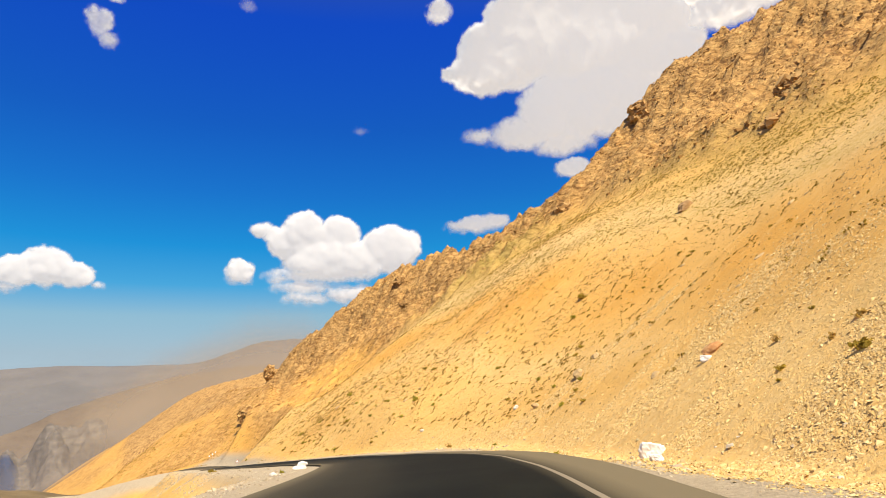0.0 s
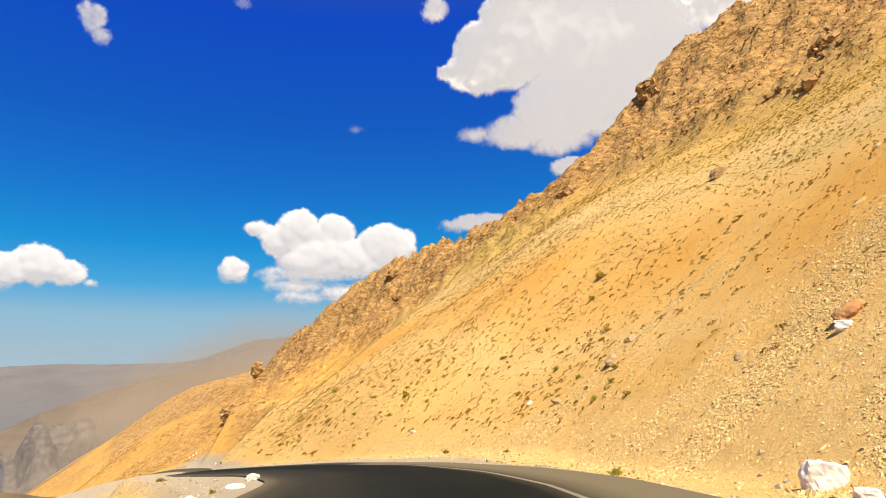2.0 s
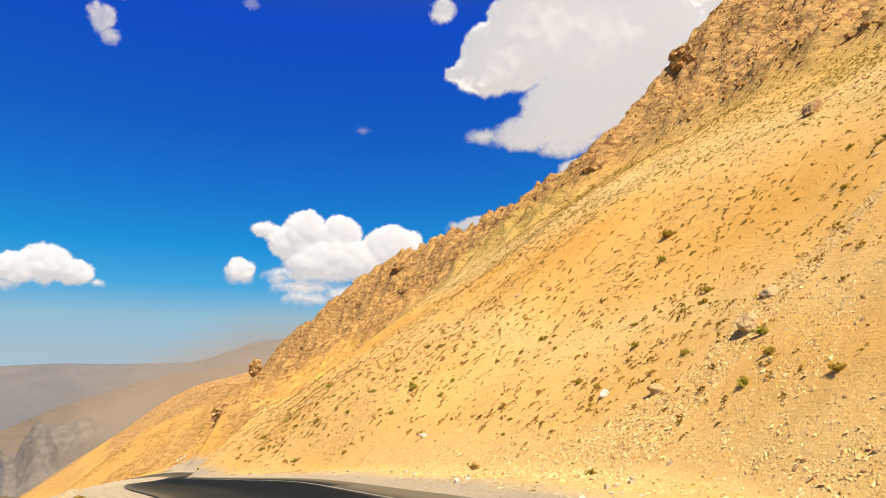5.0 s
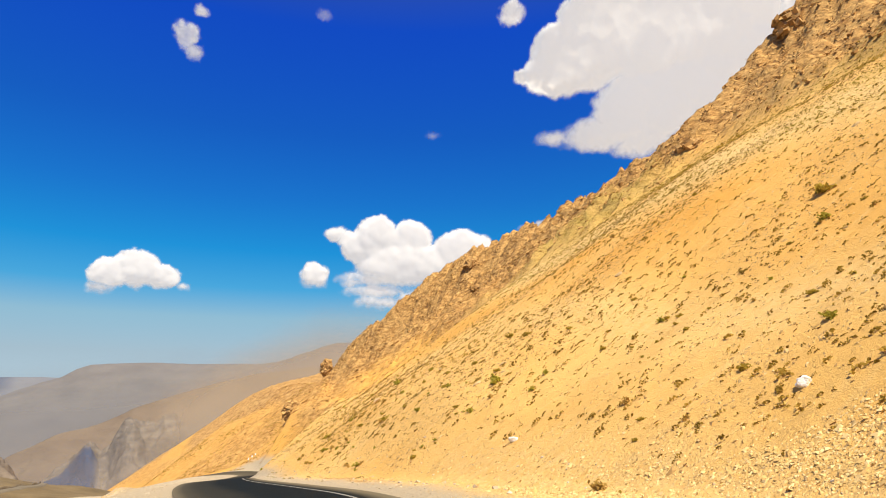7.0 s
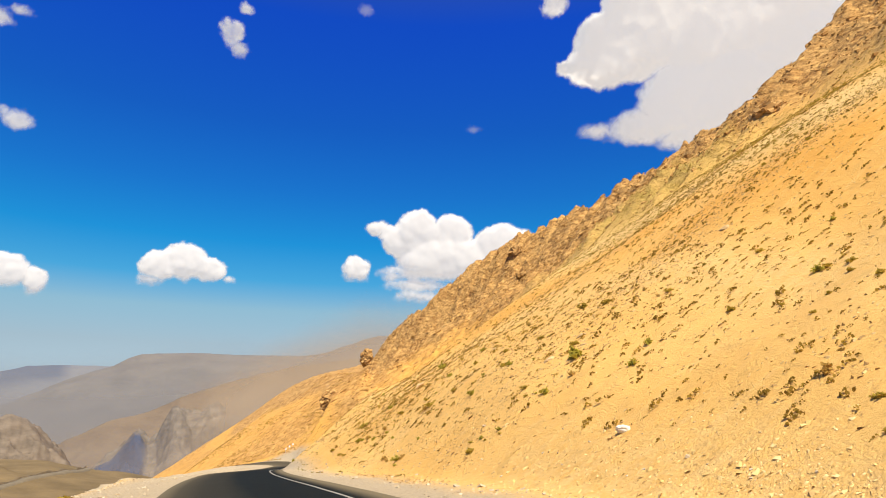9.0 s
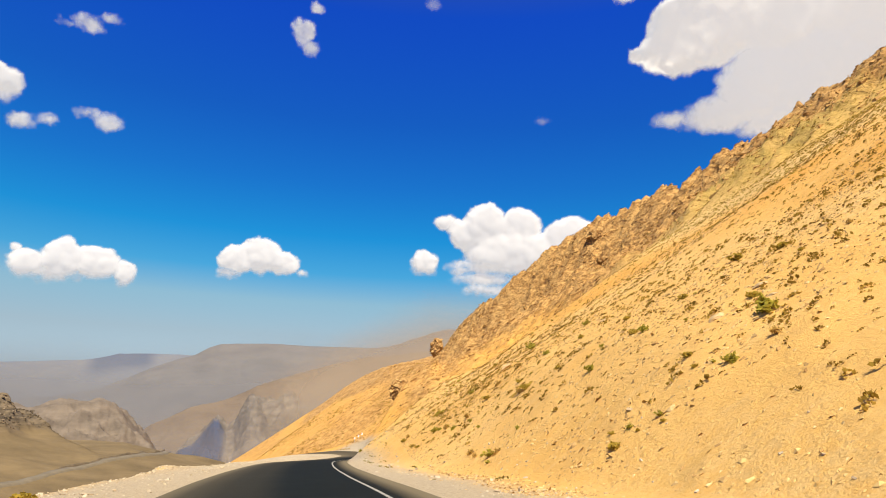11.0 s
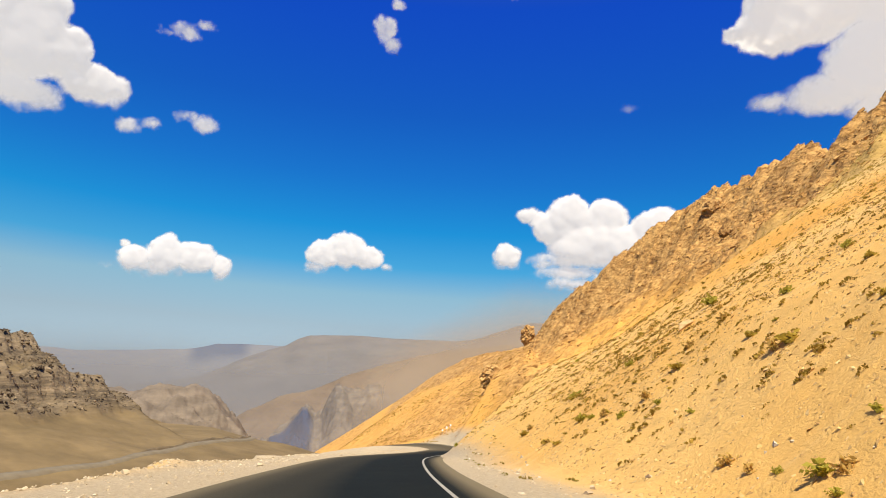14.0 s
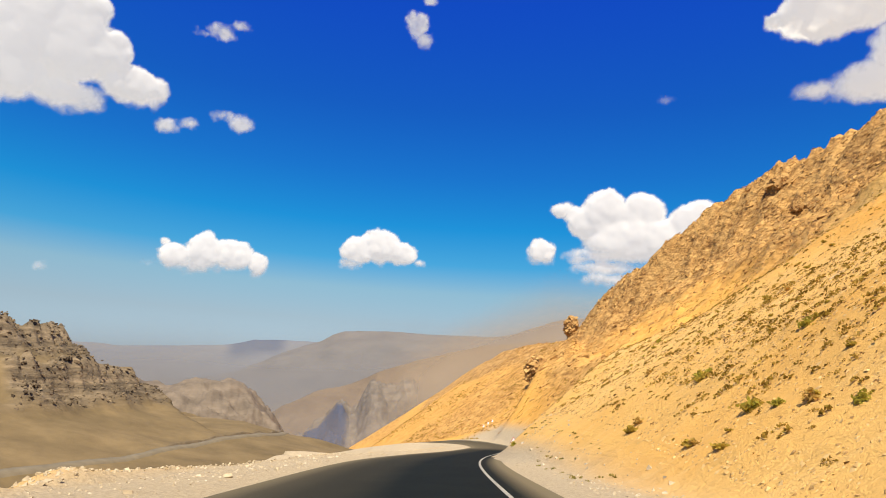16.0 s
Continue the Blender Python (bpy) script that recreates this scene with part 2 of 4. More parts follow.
CREST_A = [-200, 70, 142, 156, 168, 188, 207, 224, 240, 258, 275, 290, 310, 335, 360, 400, 480]
CREST_U = [250, 178.8, 150.2, 127.3, 119.1, 113.4, 104.2, 113.8, 118.8, 121.2, 127.5, 116.6, 111.5, 81.0, 71.5, 52.1, 20]
TOP_A = [100, 140, 150, 168, 188, 207, 224, 240, 258, 275, 290, 310, 335, 360, 400]
TOP_H = [6.8, 12.6, 0.6, 2.0, 5.4, 10.9, 6.8, 5.2, 12.8, 12.0, 14.3, 20.8, 16.5, 12.0, -4.5]
DIP_A = [165, 212, 256, 305, 335, 365]
DIP_H = [0, 7.9, 7.2, 7.2, 8.1, 7.1]


def crest(a):
    return np.interp(a, CREST_A, CREST_U)


def terrain(x, y):
    """Height of the ground, and how rocky, gravelly and valley-like it is."""
    shape = x.shape
    x, y = np.ravel(x), np.ravel(y)
    d, hz = to_road(x, y)
    hz = hz + 0.04 * np.clip(d, -9, 8) - 0.11 * np.clip(-d - 4.6, 0, 6) * sstep(92, 62, y)
    hz = hz - 0.55 * sstep(6.4, 9.2, d) * sstep(4, 15, y) * sstep(58, 45, y)
    u, a = CU * x + SU * y, -SU * x + CU * y
    away = np.hypot(x + 27, y - 99)
    off = 2.75 * np.log1p(np.exp(np.clip((44 - a) / 8.5, -30, 30))) - 1.8 * np.exp(-((u - 50) / 14) ** 2 - ((a - 68) / 22) ** 2)
    face = 0.714 * u - 23.47 + off
    face = face + 2.2 * fbm(x, y, 28, 3, 1) + 0.35 * fbm(x, y, 3.0, 3, 2)
    face = face + 1.5 * sstep(76, 96, a) * sstep(140, 118, a) * sstep(26, 34, u) - np.interp(a, DIP_A, DIP_H) * sstep(30, 50, u)
    cr = crest(a)
    belt = np.interp(a, [60, 110, 150, 250, 330], [85, 70, 46, 48, 58])
    rocky = sstep(cr - belt, cr - belt + 14, u + 16 * fbm(x, y, 22, 3, 3)) * sstep(330, 290, u)
    low_edge = ((x + 69.6) * 175.3 - (y - 215.3) * -36.3) / 179.0
    rocky = np.maximum(rocky, sstep(28, 12, low_edge + 16 * fbm(x, y, 15, 3, 9)) * sstep(-20, -6, low_edge) * sstep(28, 38, u) * sstep(190, 215, a) * 0.7)
    rocky = np.maximum(rocky, 0.55 * sstep(205, 235, a) * sstep(-0.14, 0.10, fbm(x, y, 13, 4, 19)) * sstep(30, 40, u))
    crag = 5.0 * fbm(u * 0.6, a, 13, 5, 4, True) + 6.0 * fbm(u * 0.5, a, 5, 4, 5, True) + 3.2 * fbm(u * 0.4, a, 2.4, 3, 15, True)
    face = face + rocky * (1.5 + crag + np.interp(a, TOP_A, TOP_H) * sstep(cr - 24, cr, u))
    # a knoll with a steep drop on the skyline
    face = face + KNOLL * sstep(KA, KA - 3, a + 0.25 * (u - cr)) * sstep(cr - 40, cr - 5, u)
    over = np.maximum(u - cr, 0)
    face = face - 1.5 * over
    face = face - 1.3 * np.maximum(-low_edge, 0) * sstep(150, 200, a)
    # the next spur
    u2 = (x + 91) * 0.80 + (y - 255) * 0.60
    face2 = 0.68 * u2 - 14.0 - 0.70 * np.maximum(u2 - 42, 0) + 3.5 * fbm(x, y, 30, 5, 6)
    l2 = ((x + 119.6) * 106.6 - (y - 384.6) * 35.4) / 112.3 + 34.0
    face2 = face2 - 1.2 * 6 * np.log1p(np.exp(np.clip(-l2 / 6, -30, 30))) + np.where(y < 190, -200, 0) - 2.0 * np.maximum(low_edge - 6, 0)
    # the ridge that runs on behind it
    s3, n3 = -0.81 * (x + 197) + 0.587 * (y - 669), -0.587 * (x + 197) - 0.81 * (y - 669)
    ridge_z = np.interp(s3, [-400, -150, 0, 49, 115, 145, 175, 241, 316, 398, 461, 700, 900], [70, 52, 42, 36, 26, 15, 4, -21, -42, -71, -98, -190, -260])
    face3 = ridge_z - 0.62 * np.maximum(n3, 0) - 0.5 * np.maximum(-n3, 0) + 7 * fbm(x, y, 70, 6, 16)
    hill = smax(smax(face, face2, 3.0), face3, 3.0)
    on_spur = sstep(-1, 2, np.maximum(face2, face3) - face)
    rocky = np.maximum(rocky, on_spur * (0.32 + 0.35 * sstep(-0.1, 0.2, fbm(x, y, 22, 5, 17))))
    # the far side of the valley: a shelf that carries the lower road, a cliff above it, a deep valley beyond
    vz = -40 + 12 * fbm(x, y, 120, 5, 7) - 110 * sstep(330, 560, away) * sstep(-420, -330, x + 0.5 * (y - 400) * (y > 400))
    vz = vz - 80 * sstep(560, 900, away)
    cl = np.hypot((x + 355) / 195, (y - 195) / 221) + 0.16 * fbm(x, y, 80, 5, 8)
    tops = np.interp(cl, [0, 0.40, 0.43, 0.46, 0.56, 0.59, 0.67, 1.08], [49.5, 48, 40, 38, 34, 25, 19, 0])
    ledge = fbm(x, y, 26, 4, 12)
    cliffy = np.maximum(sstep(0.375, 0.40, cl) * sstep(0.485, 0.46, cl + 0.06 * ledge), sstep(0.53, 0.56, cl + 0.05 * ledge) * sstep(0.665, 0.63, cl) * sstep(-0.12, 0.05, fbm(x, y, 34, 3, 18))) * np.where(d < -60, 1, 0)
    vz = vz + tops + cliffy * (10 * fbm(x, y, 19, 5, 13, True) + 6 * fbm(x, y, 6, 3, 14, True))
    drop = hz - 0.72 * np.maximum(-d - 9.5 - 2.5 * fbm(x, y, 12, 3, 10), 0)
    drop = smax(drop, vz, 6.0)
    drop = drop + 1.25 * np.exp(-((d + 11.0) / 1.6) ** 2 - ((y - 111) / 6.5) ** 2) * (1 + 0.8 * fbm(x, y, 2.2, 3, 20))
    bench = hz + 0.25 * fbm(x, y, 5, 3, 11) * sstep(5.0, 7.5, np.abs(d))
    right = smax(np.minimum(hill, hz + (np.abs(d) - 4.6) * 1.0), smax(bench - 0.6 * np.maximum(d - 13, 0), np.minimum(vz, bench), 2.0), 0.45)
    z = np.where(d > 0, right, np.where(d > -9, bench, drop))
    hl = smax(hill, drop, 2.0)
    z = np.where(d < -14, hl, z)
    wide = np.where((d > 0) & (y < 58), 1.5, 0.0)
    z = np.where(np.abs(d) < 6.5 + wide, np.where(np.abs(d) < 4.4 + wide, hz, z) - 0.11 * sstep(5.8 + wide, 4.9 + wide, np.abs(d)), z)
    gravel = sstep(11, 7.5, np.abs(d + 0.8)) * sstep(2.2, 0.5, z - hz)
    gravel = gravel * (1 - 0.85 * sstep(34, 22, y) * sstep(7.0, 8.5, d))
    gravel = np.maximum(gravel, sstep(19, 13, np.abs(d)) * sstep(200, 212, y) * sstep(5.0, 2.5, z - hz))
    valley_m = np.where(x < -150, np.where(np.maximum(face2, face3) > vz + 1, 0.0, 1.0), (1 - on_spur) * sstep(16, 34, -d)) * sstep(3, -1, hill - np.where(d > 0, z - 0.5, drop))
    rocky = rocky * ((z > hz + 2) | (x < -150)) * np.where(x < -150, 1 - valley_m, 1)
    return [v.reshape(shape) for v in (z, np.clip(rocky + cliffy, 0, 1), gravel, valley_m)]


def slope_bands(x, y):
    """Beds that run along the hill's face: ochre sand, pale stony sand and olive grass."""
    u, a = CU * x + SU * y, -SU * x + CU * y
    un = u + 9 * fbm(u * 0.6, a * 0.35, 14, 4, 111)
    mid_u = np.interp(a, [20, 42, 64, 90, 120, 150, 180], [40, 50, 57, 60, 61, 58, 50])
    patch = sstep(-0.14, 0.14, fbm(u, a * 0.30, 9, 4, 112))
    near = sstep(215, 165, a)
    ochre = 0.75 * sstep(188, 215, a) + np.exp(-((un - mid_u) / 9.5) ** 2) * (0.45 + 0.5 * sstep(-0.2, 0.2, fbm(u * 0.35, a, 10, 3, 113))) * near
    pale = np.exp(-((un - mid_u - 19) / 7.5) ** 2) * near + 0.5 * np.exp(-((un - mid_u + 14) / 3.2) ** 2) * sstep(-0.15, 0.15, fbm(u, a * 0.4, 16, 3, 114)) + 0.6 * sstep(34, 28, u) * sstep(95, 75, a)
    olive = np.exp(-((un - mid_u - 33) / 10) ** 2) * patch * near + 0.5 * np.exp(-((un - mid_u - 16) / 3) ** 2) * patch * near
    return np.clip(ochre, 0, 0.9), np.clip(pale, 0, 0.9), np.clip(olive, 0, 0.8)


def graded(stops):
    """Coordinates with a spacing for each stretch: (from, to, step)."""
    out = []
    for lo, hi, st in stops:
        out.append(np.arange(lo, hi, st))
    out.append([stops[-1][1]])
    return np.concatenate(out)


def mesh_from_faces(name, co, faces, mat, attrs=(), smooth=False):
    """A mesh from arrays; faces all have as many corners."""
    me = bpy.data.meshes.new(name)
    k = faces.shape[1]
    me.vertices.add(len(co))
    me.vertices.foreach_set("co", np.ascontiguousarray(co, dtype=np.float32).ravel())
    me.loops.add(faces.size)
    me.loops.foreach_set("vertex_index", np.ascontiguousarray(faces).ravel())
    me.polygons.add(len(faces))
    me.polygons.foreach_set("loop_start", np.arange(len(faces)) * k)
    me.update(calc_edges=True)
    for an, av in attrs:
        at = me.attributes.new(an, "FLOAT", "POINT")
        at.data.foreach_set("value", np.ravel(av).astype(np.float32))
    if smooth:
        me.shade_smooth()
    else:
        me.shade_flat()
    me.materials.append(mat)
    return new(name, me)


def mesh_from_grid(name, X, Y, Z, mat, attrs=()):
    ny, nx = X.shape
    me = bpy.data.meshes.new(name)
    co = np.stack([X, Y, Z], -1).reshape(-1, 3)
    i = np.arange(nx * ny).reshape(ny, nx)
    faces = np.stack([i[:-1, :-1], i[:-1, 1:], i[1:, 1:], i[1:, :-1]], -1).reshape(-1, 4)
    me.vertices.add(len(co))
    me.vertices.foreach_set("co", co.ravel())
    me.loops.add(faces.size)
    me.loops.foreach_set("vertex_index", faces.ravel())
    me.polygons.add(len(faces))
    me.polygons.foreach_set("loop_start", np.arange(len(faces)) * 4)
    me.update(calc_edges=True)
    for an, av in attrs:
        at = me.attributes.new(an, "FLOAT", "POINT")
        at.data.foreach_set("value", np.ravel(av).astype(np.float32))
    me.shade_smooth()
    me.materials.append(mat)
    return new(name, me)


gx = graded([(-4800, -1000, 200), (-1000, -520, 20), (-520, -180, 3.2), (-180, -50, 1.3), (-50, 45, 0.52), (45, 120, 0.9), (120, 260, 5), (260, 1000, 60), (1000, 4800, 300)])
gy = graded([(-4800, -800, 300), (-800, -100, 40), (-100, 10, 3), (10, 170, 0.55), (170, 350, 0.9), (350, 460, 2), (460, 720, 7), (720, 1000, 20), (1000, 4800, 200)])
GX, GY = np.meshgrid(gx, gy)
GZ, RK, GR, VL = terrain(GX, GY)
OC, PA, OL = slope_bands(GX, GY)
ground = tagged(mesh_from_grid("ground", GX, GY, GZ, ground_mat, (("rock", RK), ("gravel", GR), ("valley", VL), ("ochre", OC), ("pale", PA), ("olive", OL))), "steep sandy mountainside with scree and brown rock crags above the road", "mountainside", kind="structure")

# road
off = np.array([-4.3, -3.9, -3.4, -2.8, -2.2, -1.6, -1.0, 0.3, 1.5, 2.6, 3.2, 3.6, 3.9, 4.3, 4.7, 5.1])
tang = np.gradient(ROAD[:, :2], axis=0)
tang /= np.hypot(tang[:, 0], tang[:, 1])[:, None]
# the inner lane widens in the first bend
WIDEN = np.interp(ROAD[:, 1:2], [5, 12, 20.7, 30, 37, 44, 56], [0, 0.35, 1.0, 1.4, 1.1, 0.5, 0]) / 3.7
OFF = off * np.where(off > 0, 1 + WIDEN, 1)
RX = ROAD[:, 0:1] + tang[:, 1:2] * OFF
RY = ROAD[:, 1:2] - tang[:, 0:1] * OFF
RZ = ROAD[:, 2:3] + 0.02 + 0.04 * OFF - 0.006 * np.abs(OFF)
dust = np.where(off < 1.2, 0.12 * sstep(1.0, -1.4, off) + 0.20 * sstep(-1.8, -3.7, off) + 0.50 * sstep(-3.5, -4.2, off), sstep(3.2, 4.3, off))[None, :] + 0 * RX
dust = np.where((RY > 66) & (off > 0), sstep(3.8, 4.9, off)[None, :], dust)
dust = np.clip(dust + 0.45 * sstep(200, 216, RY), 0, 1)
road = tagged(mesh_from_grid("road", RX, RY, RZ, asphalt, (("dust", dust),)), "dark asphalt mountain road with dusty pale edges", "road", kind="structure")
LOFF = np.array([3.50, 3.64]) + 3.57 * WIDEN
LX = ROAD[:, 0:1] + tang[:, 1:2] * LOFF
LY = ROAD[:, 1:2] - tang[:, 0:1] * LOFF
LZ = ROAD[:, 2:3] + 0.026 + 0.034 * LOFF
line = tagged(mesh_from_grid("edge_line", LX, LY, LZ, white_paint, (("worn", sstep(70, 48, LY) + 0 * LY),)), "worn white painted line along the asphalt edge", "road marking", kind="structure")



# the dirt road on the shelf across the valley
LOW = spline([(-176, 160), (-180, 190), (-188.5, 225), (-196.5, 246), (-205.5, 269), (-215.5, 301), (-231, 338), (-262, 384)], 14)
lt = np.gradient(LOW, axis=0)
lt /= np.hypot(lt[:, 0], lt[:, 1])[:, None]
lo = np.array([-1.9, -1.4, 0.0, 1.4, 1.9])
WX, WY = LOW[:, 0:1] + lt[:, 1:2] * lo, LOW[:, 1:2] - lt[:, 0:1] * lo
WZ = terrain(WX, WY)[0] + np.array([-1.0, 0.45, 0.45, 0.45, -1.0])
# the cut bank above it
bo = np.array([-3.2, -2.4, -2.0, -1.7, -1.4])
BX, BY = LOW[:, 0:1] + lt[:, 1:2] * bo, LOW[:, 1:2] - lt[:, 0:1] * bo
BZ = terrain(BX, BY)[0] + (np.array([-0.6, 1.5, 1.6, 0.8, 0.0]) * (0.75 + 1.6 * fbm(BX, BY, 12, 3, 51)) * sstep(228, 262, BY) - 0.5)
bank_mat = simple("bank_rock", (0.09, 0.070, 0.045), (0.18, 0.138, 0.085), 0.5)
tagged(mesh_from_grid("road_bank", BX, BY, BZ, bank_mat), "dark cut bank above the dirt road", "bank", kind="structure")
track_mat = simple("dirt_track", (0.15, 0.125, 0.085), (0.20, 0.168, 0.115), 0.3)
tagged(mesh_from_grid("road", WX, WY, WZ, track_mat), "pale dirt road on the far side of the valley", "road", kind="structure")


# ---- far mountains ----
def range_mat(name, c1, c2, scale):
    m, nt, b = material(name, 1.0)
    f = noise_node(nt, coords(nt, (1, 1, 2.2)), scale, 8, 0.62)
    # the last colour here is the blue of a mountainside lying in shade
    nt.links.new(mix(nt, attr(nt, "painted_shade"), ramp(nt, f, (0.36, c1), (0.64, c2)), (0.026, 0.050, 0.112)), b.inputs["Base Color"])
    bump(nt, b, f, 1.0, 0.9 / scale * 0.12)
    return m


def mountain_range(label, dist, depth, crest_line, base, rough, mat, seed, step=0.25, jag=0.3, painted_shade=(0, -9, 0, 0, 0)):
    """A range that stands all along an arc. crest_line: (degrees to the left, degrees above the level of the eye)."""
    az = np.arange(crest_line[0][0], crest_line[-1][0] + step, step)
    el = np.interp(az, [c[0] for c in crest_line], [c[1] for c in crest_line])
    el = el + 0.9 * jag * fbm(az * 1.0, az * 0 + seed, 2.2, 5, seed + 3)
    rows = np.linspace(-1, 1, 101)
    A, Rr = np.meshgrid(az, rows)
    R0 = dist + Rr * depth
    X, Y = -27 - R0 * np.sin(np.radians(A)), 99 + R0 * np.cos(np.radians(A))
    drift = 9.0 * jag * fbm(X, Y, depth * 0.7, 3, seed + 5) * np.minimum(1, 2.2 * np.abs(Rr))
    top = -4 + dist * np.tan(np.radians(np.interp(A + drift, az, el)))
    prof = 1 - np.abs(Rr) ** 1.15
    gully = fbm(X, Y, depth * 0.55, 6, seed, True)
    fine = fbm(X, Y, depth * 0.13, 5, seed + 9, True)
    Z = base + (top - base) * prof + 0.30 * rough * fine * (0.15 + prof * (1 - prof) * 3) + rough * gully * (0.35 + prof * (1 - prof) * 2.2)
    # shade put into the base colour: a dark blue flank between two bearings
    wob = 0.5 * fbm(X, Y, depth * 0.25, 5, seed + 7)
    lo, hi, r0, r1, strength = painted_shade
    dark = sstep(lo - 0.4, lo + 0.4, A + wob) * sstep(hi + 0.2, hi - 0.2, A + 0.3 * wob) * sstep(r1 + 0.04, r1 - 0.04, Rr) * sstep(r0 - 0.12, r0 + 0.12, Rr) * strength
    ob = mesh_from_grid("backdrop", X, Y, Z, mat, (("painted_shade", dark),))
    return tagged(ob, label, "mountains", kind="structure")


# the two farthest ranges have haze put into their base colour
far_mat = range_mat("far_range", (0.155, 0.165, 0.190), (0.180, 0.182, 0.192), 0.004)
hazy_mat = range_mat("hazy_range", (0.140, 0.130, 0.124), (0.178, 0.163, 0.150), 0.008)
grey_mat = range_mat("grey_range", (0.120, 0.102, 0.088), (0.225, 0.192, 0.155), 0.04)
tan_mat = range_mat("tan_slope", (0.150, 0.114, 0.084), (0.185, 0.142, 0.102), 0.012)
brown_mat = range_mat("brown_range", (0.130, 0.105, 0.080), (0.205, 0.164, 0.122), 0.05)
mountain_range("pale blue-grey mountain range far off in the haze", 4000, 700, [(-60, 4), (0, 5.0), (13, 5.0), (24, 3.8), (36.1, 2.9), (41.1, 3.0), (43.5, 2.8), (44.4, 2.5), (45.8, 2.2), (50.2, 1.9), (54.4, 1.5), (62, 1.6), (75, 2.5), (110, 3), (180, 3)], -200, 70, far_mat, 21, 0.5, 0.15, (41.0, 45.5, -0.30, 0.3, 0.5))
mountain_range("tan mountain slopes with haze in their colour", 2300, 700, [(0, 6.8), (13.1, 6.6), (15.5, 6.4), (17, 6.0), (18.9, 5.3), (20.9, 4.7), (24.2, 4.35), (28, 4.3), (32, 4.3), (34.5, 4.1), (35.8, 4.0), (36.7, 3.7), (37.7, 3.1), (39.1, 2.8), (41, 1.9), (42.8, 0.8), (44.6, 0.0), (47.7, -0.8), (52, -1.2), (60, 0.0), (75, 1.5)], -220, 60, hazy_mat, 22, 0.25, 0.15)
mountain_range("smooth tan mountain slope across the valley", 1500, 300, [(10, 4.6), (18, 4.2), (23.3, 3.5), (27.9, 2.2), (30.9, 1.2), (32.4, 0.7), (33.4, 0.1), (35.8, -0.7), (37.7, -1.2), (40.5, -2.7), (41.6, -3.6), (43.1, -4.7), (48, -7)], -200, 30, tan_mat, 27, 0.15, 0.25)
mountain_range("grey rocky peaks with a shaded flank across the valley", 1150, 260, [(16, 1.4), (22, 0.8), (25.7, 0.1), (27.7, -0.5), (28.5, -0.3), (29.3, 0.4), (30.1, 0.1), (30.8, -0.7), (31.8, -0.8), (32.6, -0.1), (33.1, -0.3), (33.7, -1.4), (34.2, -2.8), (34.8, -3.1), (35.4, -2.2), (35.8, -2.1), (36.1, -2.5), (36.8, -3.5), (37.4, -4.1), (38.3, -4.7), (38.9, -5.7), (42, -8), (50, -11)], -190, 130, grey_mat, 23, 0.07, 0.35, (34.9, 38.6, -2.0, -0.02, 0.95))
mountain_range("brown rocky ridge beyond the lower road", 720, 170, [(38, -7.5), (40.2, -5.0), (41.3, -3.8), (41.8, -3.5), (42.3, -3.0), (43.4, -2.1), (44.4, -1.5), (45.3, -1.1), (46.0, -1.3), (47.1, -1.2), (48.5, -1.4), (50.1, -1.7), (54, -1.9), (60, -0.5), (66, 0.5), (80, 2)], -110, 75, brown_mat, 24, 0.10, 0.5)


# half-clear sheets that stand in for dust haze in the valley before the ranges
def haze_bank(label, dist, tops, bottom, opacity, seed, colour):
    """A sheet that stands in for a bank of dust, thinning out towards its top. tops: (degrees to the left, degrees up).
    """
    A, V = np.meshgrid(np.arange(tops[0][0], tops[-1][0] + 0.4, 0.4), np.linspace(0, 1, 50))
    top = np.interp(A, [p[0] for p in tops], [p[1] for p in tops]) + 1.6 * fbm(A, A * 0, 7.0, 4, seed)
    E = bottom + (top - bottom) * V
    R0 = dist + 60 * fbm(A, E, 20.0, 2, seed + 1)
    X, Y = -27 - R0 * np.sin(np.radians(A)), 99 + R0 * np.cos(np.radians(A))
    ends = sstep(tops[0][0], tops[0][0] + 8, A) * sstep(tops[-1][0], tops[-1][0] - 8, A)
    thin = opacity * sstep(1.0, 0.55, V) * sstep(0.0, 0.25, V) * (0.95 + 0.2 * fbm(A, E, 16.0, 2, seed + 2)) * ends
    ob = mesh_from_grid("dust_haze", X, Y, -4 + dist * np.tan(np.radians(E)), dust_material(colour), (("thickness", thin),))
    return tagged(ob, label, "dust haze", kind="structure")


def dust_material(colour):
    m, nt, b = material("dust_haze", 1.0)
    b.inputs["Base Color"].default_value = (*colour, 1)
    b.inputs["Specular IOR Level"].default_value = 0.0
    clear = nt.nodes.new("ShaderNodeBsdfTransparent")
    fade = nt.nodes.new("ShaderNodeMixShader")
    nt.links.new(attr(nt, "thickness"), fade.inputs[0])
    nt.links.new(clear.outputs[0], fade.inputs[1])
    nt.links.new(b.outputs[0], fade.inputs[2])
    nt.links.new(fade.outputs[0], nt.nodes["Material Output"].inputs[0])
    return m


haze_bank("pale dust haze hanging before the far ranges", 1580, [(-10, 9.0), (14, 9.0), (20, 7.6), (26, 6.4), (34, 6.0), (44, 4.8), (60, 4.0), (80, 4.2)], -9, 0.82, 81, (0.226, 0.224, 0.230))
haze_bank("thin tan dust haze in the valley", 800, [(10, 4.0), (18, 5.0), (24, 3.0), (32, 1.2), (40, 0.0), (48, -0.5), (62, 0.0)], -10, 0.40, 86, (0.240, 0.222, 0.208))
